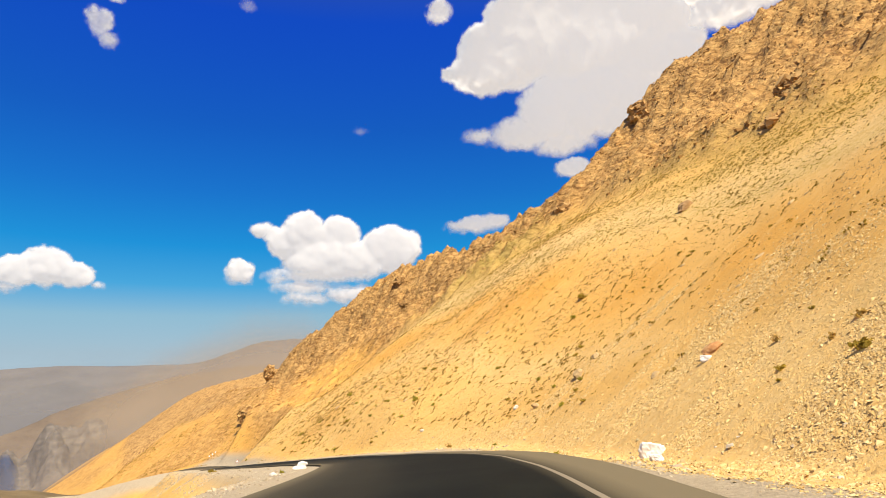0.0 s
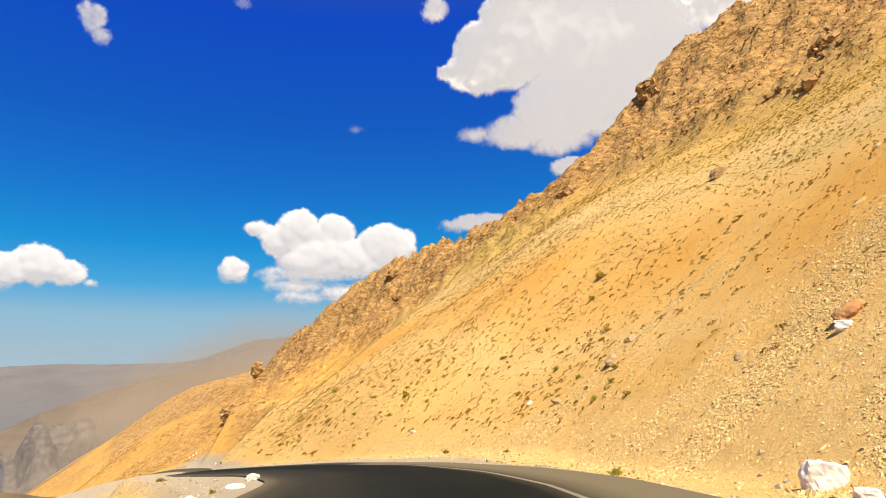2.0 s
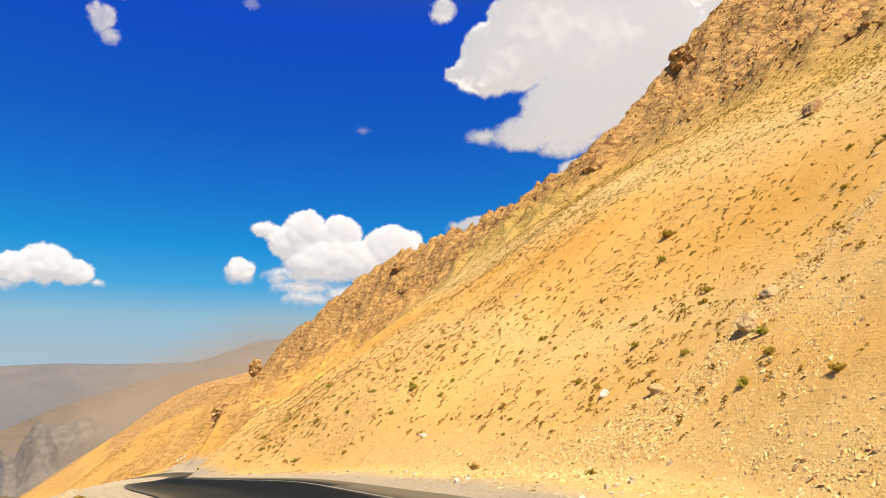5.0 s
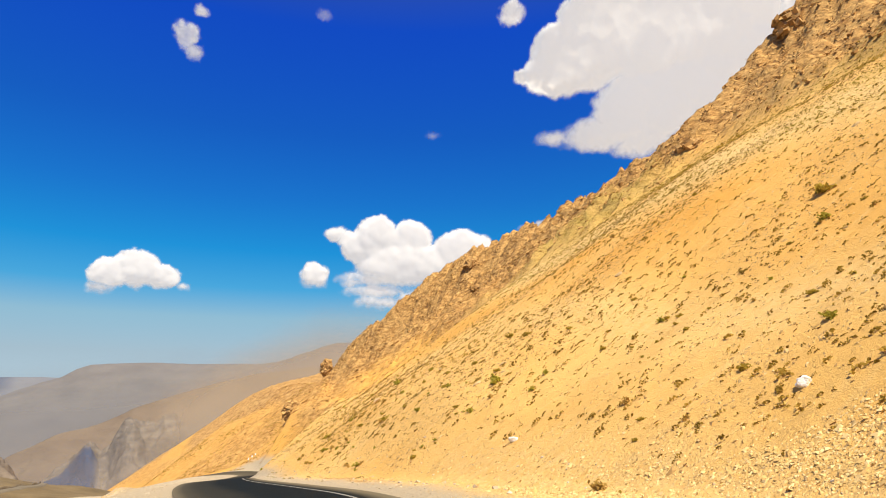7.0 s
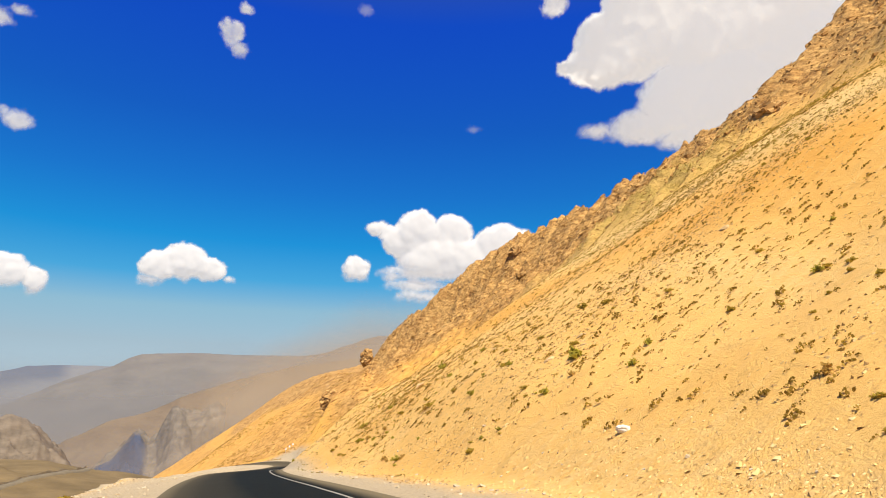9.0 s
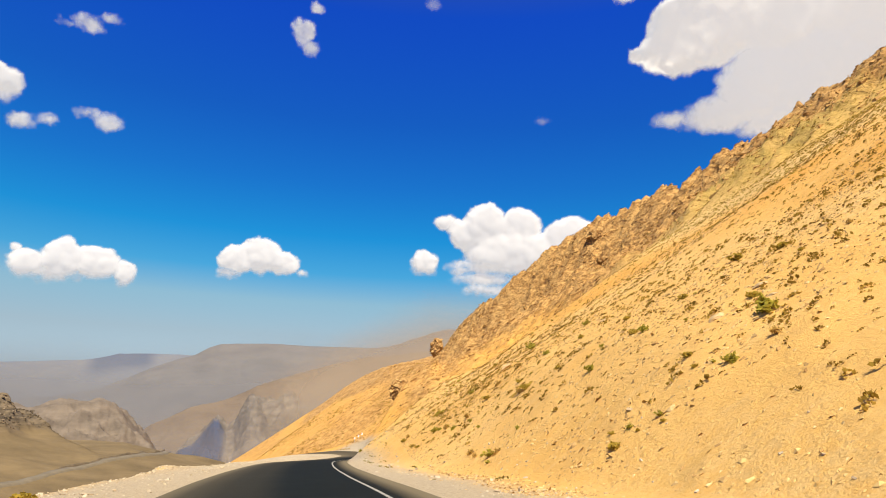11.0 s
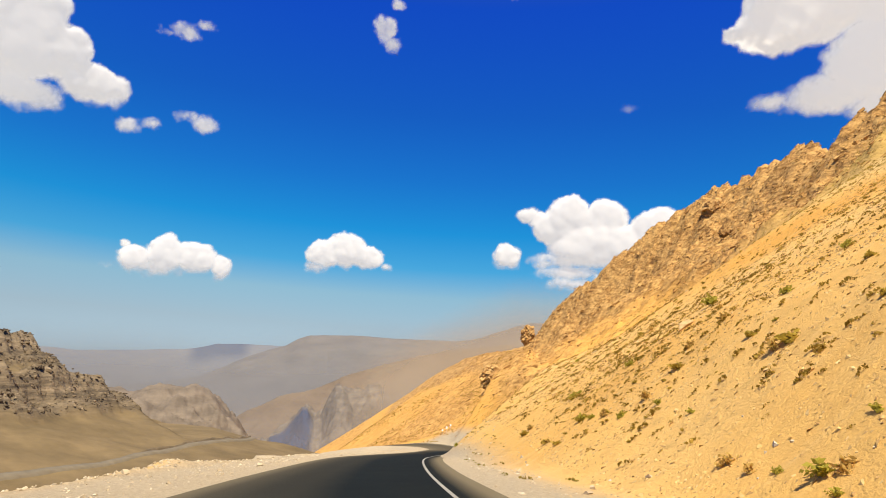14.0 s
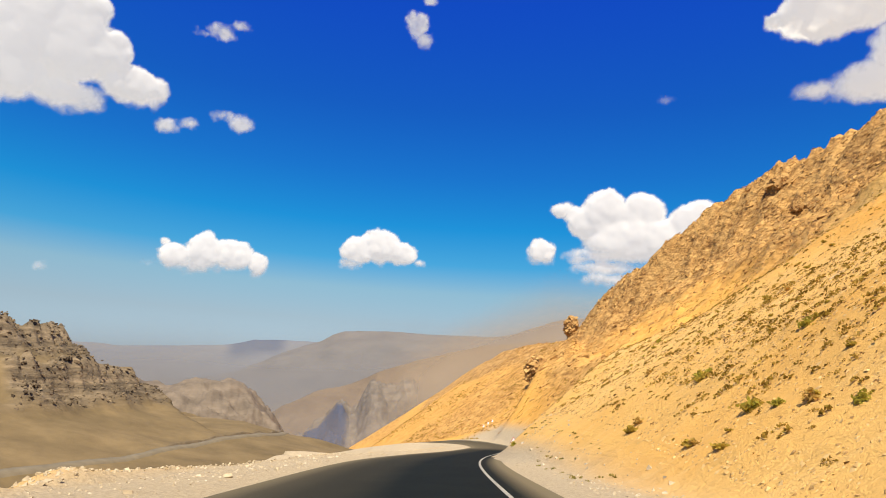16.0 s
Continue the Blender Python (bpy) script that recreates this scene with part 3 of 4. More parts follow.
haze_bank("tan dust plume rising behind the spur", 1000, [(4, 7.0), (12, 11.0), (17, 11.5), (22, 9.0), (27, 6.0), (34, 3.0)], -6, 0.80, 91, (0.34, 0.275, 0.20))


# ---- sky's clouds ----
def cloud(lobes, label, seed, opacity=1.0, dist=4450.0):
    """A cumulus with a billowing front and back and thinning edges. lobes: degrees to the left, degrees up, half width and half height in degrees."""
    rng = np.random.RandomState(seed)
    deg = dist * radians(1)
    step = 0.10 if len(lobes) > 7 else 0.06
    pad = 0.9
    a0, a1 = min(l[0] - l[2] / math.cos(radians(l[1])) for l in lobes) - pad, max(l[0] + l[2] / math.cos(radians(l[1])) for l in lobes) + pad
    e0, e1 = min(l[1] - l[3] for l in lobes) - pad, max(l[1] + l[3] for l in lobes) + pad
    A, E = np.meshgrid(np.arange(a0, a1, step), np.arange(e0, e1, step))
    Aw = A + 0.34 * fbm(A, E, 1.1, 4, seed + 50) + 0.20 * fbm(A, E, 0.36, 3, seed + 51)
    Ew = E + 0.34 * fbm(A, E, 1.1, 4, seed + 80) + 0.20 * fbm(A, E, 0.36, 3, seed + 81)

    def body(pa, pe):
        """How far a point lies within the lobes, and how thick the cloud is there."""
        inside, thick = np.full(np.shape(pa), -9.0), np.zeros(np.shape(pa))
        for az, el, w, h in lobes:
            r = np.sqrt(((pa - az) * math.cos(radians(el)) / w) ** 2 + ((pe - el) / h) ** 2)
            inside = np.maximum(inside, (1 - r) * min(w, h))
            thick = np.maximum(thick, np.sqrt(np.clip(1 - r * r, 0, 1)) * min(w, h, 2.4))
        return inside, thick

    lobes = [(az, el - 0.04 * h, w, 0.94 * h) for az, el, w, h in lobes]
    inside, thick = body(Aw, Ew)
    height = 0.8 * thick
    # billows that swell out of the lobes, most of them on their upper sides
    for az, el, w, h in lobes:
        for k in range(int(10 + 9 * w * h)):
            an, r = rng.uniform(-0.7, math.pi + 0.7), math.sqrt(rng.uniform(0.02, 0.50))
            size = min(w, h) * rng.uniform(0.20, 0.42) * (0.75 if r > 0.7 else 1.0)
            pa, pe = az + math.cos(an) * r * w / math.cos(radians(el)), el + math.sin(an) * r * h
            root = float(body(pa, pe)[1])
            q = np.hypot((Aw - pa) * math.cos(radians(el)), Ew - pe) / size
            inside = np.maximum(inside, (1 - q) * size)
            height = np.maximum(height, np.where(q < 1, 0.72 * root + (0.38 if min(w, h) > 2.2 else 0.6) * size * np.sqrt(np.clip(1 - q * q, 0, 1)), 0))
    for k in range(int(0.8 / step)):
        height = (np.roll(height, 1, 0) + np.roll(height, -1, 0) + np.roll(height, 1, 1) + np.roll(height, -1, 1) + 2 * height) / 6
    fray = fbm(A, E, 0.7, 4, seed + 40)
    low_part = sstep(0.2, -0.9, (E - np.mean([l[1] for l in lobes])) / max(l[3] for l in lobes))
    if opacity < 1:
        dens = sstep(-0.12, 0.55, inside + 0.75 * fray) * opacity * np.clip(0.85 + 1.2 * fbm(A, E, 1.0, 4, seed + 95), 0, 1)
    else:
        dens = sstep(-0.10 - 0.1 * low_part, 0.24 + 0.50 * low_part, inside + (0.34 + 0.35 * low_part) * fray)
    relief = (0.55 if opacity == 1 else 0.25) * height + 0.10 * fbm(A, E, 1.6, 3, seed + 60)
    eye = np.array((-15.0, 60.0, 0.0))
    ar, er = np.radians(A), np.radians(E)
    way = np.stack([-np.sin(ar) * np.cos(er), np.cos(ar) * np.cos(er), np.sin(er)], -1)
    front = eye + way * (dist - relief * deg)[..., None]
    back = eye + way * (dist + 0.5 * relief * deg)[..., None]
    ny, nx = A.shape
    idx = np.arange(nx * ny).reshape(ny, nx)
    quads = np.stack([idx[:-1, :-1], idx[:-1, 1:], idx[1:, 1:], idx[1:, :-1]], -1).reshape(-1, 4)
    keep = (dens.ravel()[quads] > 0.004).any(1)
    quads = quads[keep]
    faces = np.vstack([quads[:, ::-1], quads + nx * ny])
    used = np.unique(faces)
    remap = np.zeros(2 * nx * ny, int)
    remap[used] = np.arange(len(used))
    co = np.vstack([front.reshape(-1, 3), back.reshape(-1, 3)])[used]
    origin = co.mean(0)
    ob = mesh_from_faces("cloud", co - origin, remap[faces], cloud_mat, (("thickness", np.tile(dens.ravel(), 2)[used]),), True)
    ob.location = origin
    return tagged(ob, label, "cloud", "clouds in the sky", kind="structure")


BIG, SMALL, WISP = "large bright white cumulus cloud in the blue sky", "small white cumulus cloud in the blue sky", "thin wisp of white cloud in the blue sky"
cloud([(-8.6, 31.5, 4.67, 3.54), (-6.1, 30.1, 3.26, 2.31), (-2.8, 30.0, 1.21, 0.87), (-5.4, 32.8, 1.49, 1.31), (-11.7, 34.0, 4.76, 3.26), (-17.1, 31.4, 5.56, 4.56), (-21.6, 31.9, 4.41, 3.09), (-25.1, 29.5, 2.04, 1.76), (-13.7, 26.1, 4.4, 3.66), (-9.9, 24.4, 3.63, 1.8), (-5.2, 24.4, 1.54, 0.66), (-13.4, 23.2, 3.07, 1.4), (-14.2, 37.0, 5.5, 2.36), (-22.2, 35.8, 4.7, 2.09), (-18.0, 26.8, 4.4, 3.9), (-22.5, 28.8, 4.2, 3.2)], BIG, 1)
cloud([(-29.6, 31.2, 3.73, 1.58), (-32.6, 31.7, 2.96, 1.61), (-27.5, 33.0, 2.02, 1.25)], SMALL, 16)
cloud([(12.3, 15.9, 2.11, 2.16), (9.1, 15.8, 2.05, 1.87), (4.3, 14.4, 2.72, 2.47), (2.2, 14.8, 0.95, 1.32), (16.2, 16.1, 1.07, 0.71), (15.0, 15.6, 1.1, 0.9), (12.0, 11.0, 3.0, 0.8), (13.9, 14.9, 1.89, 1.53), (9.1, 13.4, 5.12, 2.18), (11.2, 12.0, 4.55, 0.88), (14.3, 11.8, 1.38, 0.56), (12.0, 10.0, 2.31, 0.67), (8.1, 10.3, 2.83, 0.94)], BIG, 2)
cloud([(18.0, 12.3, 1.29, 1.30)], SMALL, 3)
cloud([(35.0, 11.5, 1.61, 1.38), (33.0, 12.0, 1.93, 1.74), (30.9, 11.4, 1.38, 1.13), (35.5, 10.3, 1.0, 0.61), (29.3, 10.7, 0.67, 0.41)], SMALL, 4)
cloud([(50.7, 9.3, 1.36, 1.26), (48.4, 10.0, 1.58, 1.81), (45.9, 9.9, 1.82, 1.45), (43.8, 9.4, 0.93, 1.08), (49.8, 8.6, 2.49, 0.56), (51.5, 10.4, 0.38, 0.37)], SMALL, 5)
cloud([(62.8, 24.4, 4.2, 4.16), (65.3, 21.8, 2.85, 3.51), (58.5, 24.2, 2.04, 2.42), (56.1, 22.4, 2.26, 1.73), (61.3, 20.5, 3.52, 1.41), (54.0, 22.3, 0.89, 1.33), (60.5, 27.0, 1.93, 1.99), (68.1, 21.6, 2.35, 3.75)], BIG, 6)
cloud([(52.9, 19.9, 0.9, 0.63), (51.0, 20.4, 0.93, 0.59)], SMALL, 7, 0.85)
cloud([(48.4, 21.6, 1.05, 0.46), (46.6, 21.2, 0.99, 0.85)], SMALL, 8, 0.75)
cloud([(49.6, 28.3, 1.17, 0.87), (47.9, 29.0, 0.86, 0.52), (50.7, 27.8, 0.74, 0.35)], SMALL, 9, 0.8)
cloud([(31.1, 31.6, 1.07, 1.24), (30.1, 30.4, 0.78, 0.84), (30.0, 33.7, 0.72, 0.54)], SMALL, 10, 0.85)
cloud([(6.8, 25.3, 1.02, 0.4)], WISP, 11, 0.22)
cloud([(-1.6, 35.4, 1.18, 1.14)], SMALL, 12, 0.9)
cloud([(60.2, 7.1, 0.54, 0.38)], WISP, 13, 0.4)
cloud([(-13.9, 20.7, 1.69, 1.01)], SMALL, 14)
cloud([(-4.0, 16.3, 2.52, 0.89), (-5.7, 16.6, 1.57, 0.73)], SMALL, 15)
cloud([(18.1, 35.1, 0.62, 0.61)], WISP, 17, 0.2)


# ---- loose stones, boulders, crag blocks ----
def blocks(count, seed, squash=(1, 1, 0.7)):
    """Templates of angular stones: jittered boxes, as arrays of corners."""
    rng = np.random.RandomState(seed)
    base = np.array([(x, y, z) for x in (-1, 1) for y in (-1, 1) for z in (-1, 1)], float) * 0.5
    out = []
    for k in range(count):
        c = base * rng.uniform(0.6, 1.25, 3) * squash + rng.uniform(-0.2, 0.2, (8, 3))
        out.append(c)
    return out


BOX = np.array([(0, 1, 3, 2), (4, 6, 7, 5), (0, 4, 5, 1), (2, 3, 7, 6), (0, 2, 6, 4), (1, 5, 7, 3)])


def rotations(rng, n, tilt, spin=None):
    yaw, rx, ry = rng.uniform(0, 2 * np.pi, n) if spin is None else rng.normal(0, spin, n), rng.normal(0, tilt, n), rng.normal(0, tilt, n)
    cz, sz, cx, sx, cy, sy = np.cos(yaw), np.sin(yaw), np.cos(rx), np.sin(rx), np.cos(ry), np.sin(ry)
    o, i = np.zeros(n), np.ones(n)
    Rz = np.stack([cz, -sz, o, sz, cz, o, o, o, i], -1).reshape(n, 3, 3)
    Rx = np.stack([i, o, o, o, cx, -sx, o, sx, cx], -1).reshape(n, 3, 3)
    Ry = np.stack([cy, o, sy, o, i, o, -sy, o, cy], -1).reshape(n, 3, 3)
    return Rz @ Rx @ Ry


def strew(name, label, category, x, y, size, mat, seed, templates, faces, tilt=0.5, sink=0.1, rise=None, bed=None):
    """One mesh of many small pieces on the ground."""
    rng = np.random.RandomState(seed)
    z = terrain(x, y)[0] if rise is None else rise
    n = len(x)
    R = rotations(rng, n, tilt) if bed is None else bed @ rotations(rng, n, tilt, 0.35)
    pick = rng.randint(0, len(templates), n)
    T = np.array(templates)[pick] * size[:, None, None]
    co = np.einsum("nij,nkj->nki", R, T) + np.stack([x, y, z - sink * size], -1)[:, None, :]
    k = T.shape[1]
    f = (faces[None] + (np.arange(n) * k)[:, None, None]).reshape(-1, faces.shape[1])
    ob = mesh_from_faces(name, co.reshape(-1, 3), f, mat)
    return tagged(ob, label, category, kind="stuff")


def spread(rng, n, x0, x1, y0, y1):
    return rng.uniform(x0, x1, n), rng.uniform(y0, y1, n)


def island_mat(name, c1, c2, c3, scale=6.0, rough=0.95):
    m, nt, b = material(name, rough)
    g = nt.nodes.new("ShaderNodeNewGeometry")
    c = ramp(nt, g.outputs["Random Per Island"], (0.0, c1), (0.5, c2), (1.0, c3))
    f = noise_node(nt, coords(nt), scale)
    c = mix(nt, ramp(nt, f, (0.4, (0, 0, 0)), (0.75, (0.5, 0.5, 0.5))), c, tuple(v * 0.55 for v in c1))
    nt.links.new(c, b.inputs["Base Color"])
    bump(nt, b, f, 0.4, 0.03)
    return m


single_stone, nt, b = material("verge_single_stone", 0.95)
info = nt.nodes.new("ShaderNodeObjectInfo")
stone_col = ramp(nt, info.outputs["Random"], (0.0, (0.38, 0.29, 0.18)), (0.6, (0.50, 0.41, 0.28)), (1.0, (0.62, 0.55, 0.43)))
grain = noise_node(nt, coords(nt), 8.0)
nt.links.new(mix(nt, ramp(nt, grain, (0.4, (0, 0, 0)), (0.8, (0.5, 0.5, 0.5))), stone_col, (0.28, 0.20, 0.11)), b.inputs["Base Color"])
bump(nt, b, grain, 0.4, 0.02)
scree_mat = island_mat("scree_stone", (0.52, 0.33, 0.115), (0.70, 0.475, 0.18), (0.80, 0.60, 0.29))
slope_stone_mat = island_mat("slope_stone", (0.34, 0.205, 0.075), (0.52, 0.335, 0.13), (0.70, 0.49, 0.22))
verge_mat = island_mat("verge_stone", (0.36, 0.29, 0.19), (0.48, 0.40, 0.27), (0.60, 0.52, 0.38))
crag_mat = island_mat("crag_stone", (0.31, 0.165, 0.052), (0.47, 0.270, 0.088), (0.61, 0.378, 0.138), 1.6)
dark_crag_mat = island_mat("dark_crag_stone", (0.09, 0.068, 0.046), (0.18, 0.138, 0.087), (0.29, 0.222, 0.138), 0.6)
STONES = blocks(24, 5)
LEDGES = blocks(24, 6, (2.2, 1.5, 0.7))
bed = np.array(Euler((0, radians(-36), radians(24))).to_matrix())

rng = np.random.RandomState(31)
# scree at the toe and in chutes up the slope
def shards(count, seed):
    """Templates of small broken stones: uneven four-sided chips."""
    rng = np.random.RandomState(seed)
    out = []
    for k in range(count):
        w, l, h = rng.uniform(0.5, 0.9), rng.uniform(0.8, 1.5), rng.uniform(0.18, 0.42)
        c = np.array([(-l, -w, 0), (l, -w, 0), (l, w, 0), (-l, w, 0), (rng.uniform(-0.5, 0.5) * l, rng.uniform(-0.5, 0.5) * w, 2 * h)]) * 0.5
        out.append(c + rng.uniform(-0.16, 0.16, (5, 3)))
    return out


CHIPS = shards(32, 7)
CHIP = np.array([(0, 1, 4), (1, 2, 4), (2, 3, 4), (3, 0, 4)])
x, y = spread(rng, 490000, -5, 36, 8, 75)
x2, y2 = spread(rng, 240000, -48, 4, 66, 150)
x, y = np.concatenate([x, x2]), np.concatenate([y, y2])
d, hz = to_road(x, y)
u, a = CU * x + SU * y, -SU * x + CU * y
reach = np.interp(a, [0, 18, 26, 31, 37, 38.5, 44, 46, 51, 53, 56, 60, 66, 75, 90, 100, 150], [40, 36, 28, 32, 30, 15, 14, 36, 36, 19.5, 17, 15, 13, 12, 11, 10.5, 10.5])
chute = fbm(u * 0.18, a, 4.5, 4, 33)
dens = sstep(reach + 2, reach - 7, d + 7 * fbm(u * 0.3, a, 5, 3, 34)) * (0.10 + 0.90 * sstep(-0.10, 0.10, chute + 0.12 * fbm(x, y, 1.6, 2, 32)))
dens = np.maximum(dens, 0.85 * sstep(reach + 0.5, reach - 2.5, d + 3 * fbm(x, y, 3, 3, 31)) * (a > 50) * (a < 66))
keep = (d > 6.6) & (rng.rand(len(x)) < dens * np.where(a < 60, 1.0, 0.75) * (0.12 + 0.88 * sstep(7, 11, d + 4 * sstep(32, 20, y))))
x, y = x[keep], y[keep]
flat = to_road(x, y)[0] < 10
turned = np.where(flat[:, None, None], np.eye(3)[None], bed[None])
strew("scree", "loose pale sandstone scree on the slope above the road", "scree", x, y, (0.05 + 0.06 * rng.rand(len(x)) + 0.15 * rng.rand(len(x)) ** 14) * np.where(flat, 0.5, 1.0), scree_mat, 35, CHIPS, CHIP, 0.36, 0.02, None, turned)
u, a = rng.uniform(23.5, 40, 60000), rng.uniform(85, 185, 60000)
x, y = CU * u - SU * a, SU * u + CU * a
d, hz = to_road(x, y)
keep = (rng.rand(len(x)) < 0.02 + 0.05 * sstep(92, 112, a) + 0.55 * sstep(12, 9, d) + 0.15 * sstep(92, 112, a) * sstep(0.02, 0.16, fbm(u * 0.3, a, 7, 3, 44))) & (d > 7.5)
x, y = x[keep], y[keep]
strew("pebbles", "small brown pebbles on the toe of the slope", "pebbles", x, y, 0.06 + 0.07 * rng.rand(len(x)) + 0.12 * rng.rand(len(x)) ** 12, slope_stone_mat, 43, CHIPS, CHIP, 0.36, 0.02, None, bed)
# scattered stones higher up
u, a = rng.uniform(27, 118, 260000), rng.uniform(20, 240, 260000)
x, y = CU * u - SU * a, SU * u + CU * a
z, rk, gr, vl = terrain(x, y)
d, hz = to_road(x, y)
keep = (rng.rand(len(x)) < 0.08 + 0.45 * sstep(0.0, 0.2, fbm(u * 0.3, a, 10, 4, 45)) + 0.12 * sstep(60, 85, u)) & (d > 9)
x, y, z = x[keep], y[keep], z[keep]
strew("slope_stones", "small brown stones strewn over the sandy slope", "stones", x, y, 0.08 + 0.08 * rng.rand(len(x)) + 0.16 * rng.rand(len(x)) ** 12, slope_stone_mat, 46, CHIPS, CHIP, 0.5, 0.0, z, bed)
# pale broken stone in beds along the slope
u, a = rng.uniform(26, 112, 330000), rng.uniform(12, 205, 330000)
x, y = CU * u - SU * a, SU * u + CU * a
d, hz = to_road(x, y)
bed_pale = slope_bands(x, y)[1]
keep = (rng.rand(len(x)) < 0.30 * bed_pale * sstep(-0.2, 0.15, fbm(u, a, 5, 3, 49)) + 0.03) & (d > 9)
x, y = x[keep], y[keep]
strew("pale_stones", "small pale broken stones in beds along the slope", "stones", x, y, 0.06 + 0.08 * rng.rand(len(x)) + 0.14 * rng.rand(len(x)) ** 14, scree_mat, 50, CHIPS, CHIP, 0.45, 0.0, None, bed)
# pebbles of both verges
x, y = spread(rng, 120000, -75, 25, 5, 215)
d, hz = to_road(x, y)
w = np.where(d > 0, sstep(5.2, 7.5, d) * sstep(10.5, 8, d), sstep(4.6, 7, -d) * sstep(12, 9, -d))
keep = rng.rand(len(x)) < w * np.where(d < 0, 1.0, 0.6) * (0.35 + sstep(-0.05, 0.15, fbm(x, y, 4, 3, 36)))
x, y = x[keep], y[keep]
strew("gravel", "pale broken stone and gravel along the road's verges", "gravel", x, y, 0.04 + 0.03 * rng.rand(len(x)) + 0.15 * rng.rand(len(x)) ** 14, verge_mat, 37, STONES, BOX, 0.5, 0.05)
x, y = spread(rng, 120000, -75, -12, 78, 165)
d, hz = to_road(x, y)
keep = (rng.rand(len(x)) < 0.7 * sstep(8.6, 10.0, -d) * sstep(14.0, 11.5, -d) * np.maximum(sstep(-0.12, 0.1, fbm(x, y, 6, 3, 47)), sstep(8, 4, np.abs(y - 111))))
x, y = x[keep], y[keep]
strew("rubble", "broken tan rubble along the outer edge of the verge", "rubble", x, y, 0.05 + 0.06 * rng.rand(len(x)) + 0.10 * rng.rand(len(x)) ** 10, verge_mat, 48, STONES, BOX, 0.5, 0.1)
# blocks of the crags, bedded along the slope
BEDS = blocks(24, 8, (3.0, 0.8, 0.7))
x, y = spread(rng, 330000, -125, 110, 90, 430)
z, rk, gr, vl = terrain(x, y)
keep = rng.rand(len(x)) < rk * 0.24 * (vl < 0.5)
x, y, z = x[keep], y[keep], z[keep]
strew("crag_blocks", "jointed brown sandstone blocks of the crags", "rock", x, y, 0.15 + 0.24 * rng.rand(len(x)) + 0.6 * rng.rand(len(x)) ** 14, crag_mat, 38, BEDS, BOX[[0, 1, 2, 3, 5]], 0.2, 0.24, z, bed)
# blocks of the bluff across the valley
x, y = spread(rng, 220000, -520, -180, 60, 420)
z, rk, gr, vl = terrain(x, y)
keep = (rng.rand(len(x)) < rk * 0.22) & (rk > 0.4)
x, y, z = x[keep], y[keep], z[keep]
strew("bluff_blocks", "dark broken rock of the bluff across the valley", "rock", x, y, 0.35 + 0.55 * rng.rand(len(x)) + 1.1 * rng.rand(len(x)) ** 10, dark_crag_mat, 39, STONES, BOX[[0, 1, 2, 3, 5]], 0.16, 0.16, z)


def part(name, bm, mat, parent, label="", smooth=False):
    me = bpy.data.meshes.new(name)
    bm.to_mesh(me)
    bm.free()
    if smooth:
        me.shade_smooth()
    me.materials.append(mat)
    ob = new(name, me)
    if parent is not None:
        ob.parent = parent
    return tagged(ob, label) if label else ob


def height_at(x, y):
    return float(terrain(np.array([float(x)]), np.array([float(y)]))[0][0])


white_stone = simple("white_limestone", (0.62, 0.57, 0.48), (0.82, 0.79, 0.72), 2.5, 0.9, 0.05)
tan_stone = simple("tan_sandstone", (0.40, 0.26, 0.11), (0.62, 0.44, 0.22), 2.0, 0.95, 0.06)
red_stone = simple("rusty_sandstone", (0.36, 0.15, 0.05), (0.55, 0.33, 0.14), 2.0, 0.95, 0.06)
brown_stone = simple("brown_crag_rock", (0.24, 0.14, 0.06), (0.46, 0.29, 0.13), 0.8, 0.95, 0.15)


def boulder(x, y, sx, sy, sz, mat, label, seed, turn=0.0, sink=0.25, category="boulder", group="boulders on the slope", detail=4, lie=False):
    """An angular, worn block cut by a few planes."""
    rnd = random.Random(seed)
    bm = bmesh.new()
    bmesh.ops.create_icosphere(bm, subdivisions=detail, radius=1.0)
    cuts = [Vector((rnd.gauss(0, 1), rnd.gauss(0, 1), rnd.gauss(0, 1))).normalized() for k in range(9)]
    lim = [rnd.uniform(0.55, 0.85) for k in cuts]
    for v in bm.verts:
        for n, l in zip(cuts, lim):
            over = v.co.dot(n) - l
            if over > 0:
                v.co -= n * over * 0.92
        v.co += v.co.normalized() * 0.16 * noise.fractal(v.co * 1.6 + Vector((seed, 0, 0)), 0.9, 2.0, 4)
        v.co = Vector((v.co.x * sx / 1.6, v.co.y * sy / 1.6, v.co.z * sz / 1.6))
    ob = part("boulder" if category == "boulder" else "rock_outcrop", bm, mat, None)
    lay = pose(0, 0, 0, 0, -34, 24) if lie else Matrix()
    ob.matrix_world = pose(x, y, height_at(x, y)) @ lay @ pose(0, 0, sz * (0.5 - sink), 0, 0, turn)
    return tagged(ob, label, category, group)


boulder(9.6, 30.2, 1.05, 0.8, 1.1, white_stone, "white limestone boulder at the foot of the scree", 1, 20, 0.36)
boulder(8.9, 27.6, 0.6, 0.45, 0.35, white_stone, "flat white limestone block beside the road", 2, -30)
boulder(-12.6, 57.8, 1.0, 0.7, 0.5, white_stone, "long white limestone block on the gravel verge", 4, 70)
boulder(-10.6, 47.5, 0.8, 0.6, 0.35, white_stone, "low white limestone block on the gravel verge", 5, 10)
boulder(-11.6, 44.2, 0.5, 0.4, 0.3, white_stone, "small white limestone block on the gravel verge", 6, 50)
boulder(16.8, 38.8, 1.6, 1.0, 0.6, red_stone, "rust-red sandstone slab lying on the scree", 7, 10, 0.35, lie=True)
boulder(16.0, 38.1, 0.7, 0.5, 0.5, white_stone, "small pale stone under a rusty slab", 8, 0)
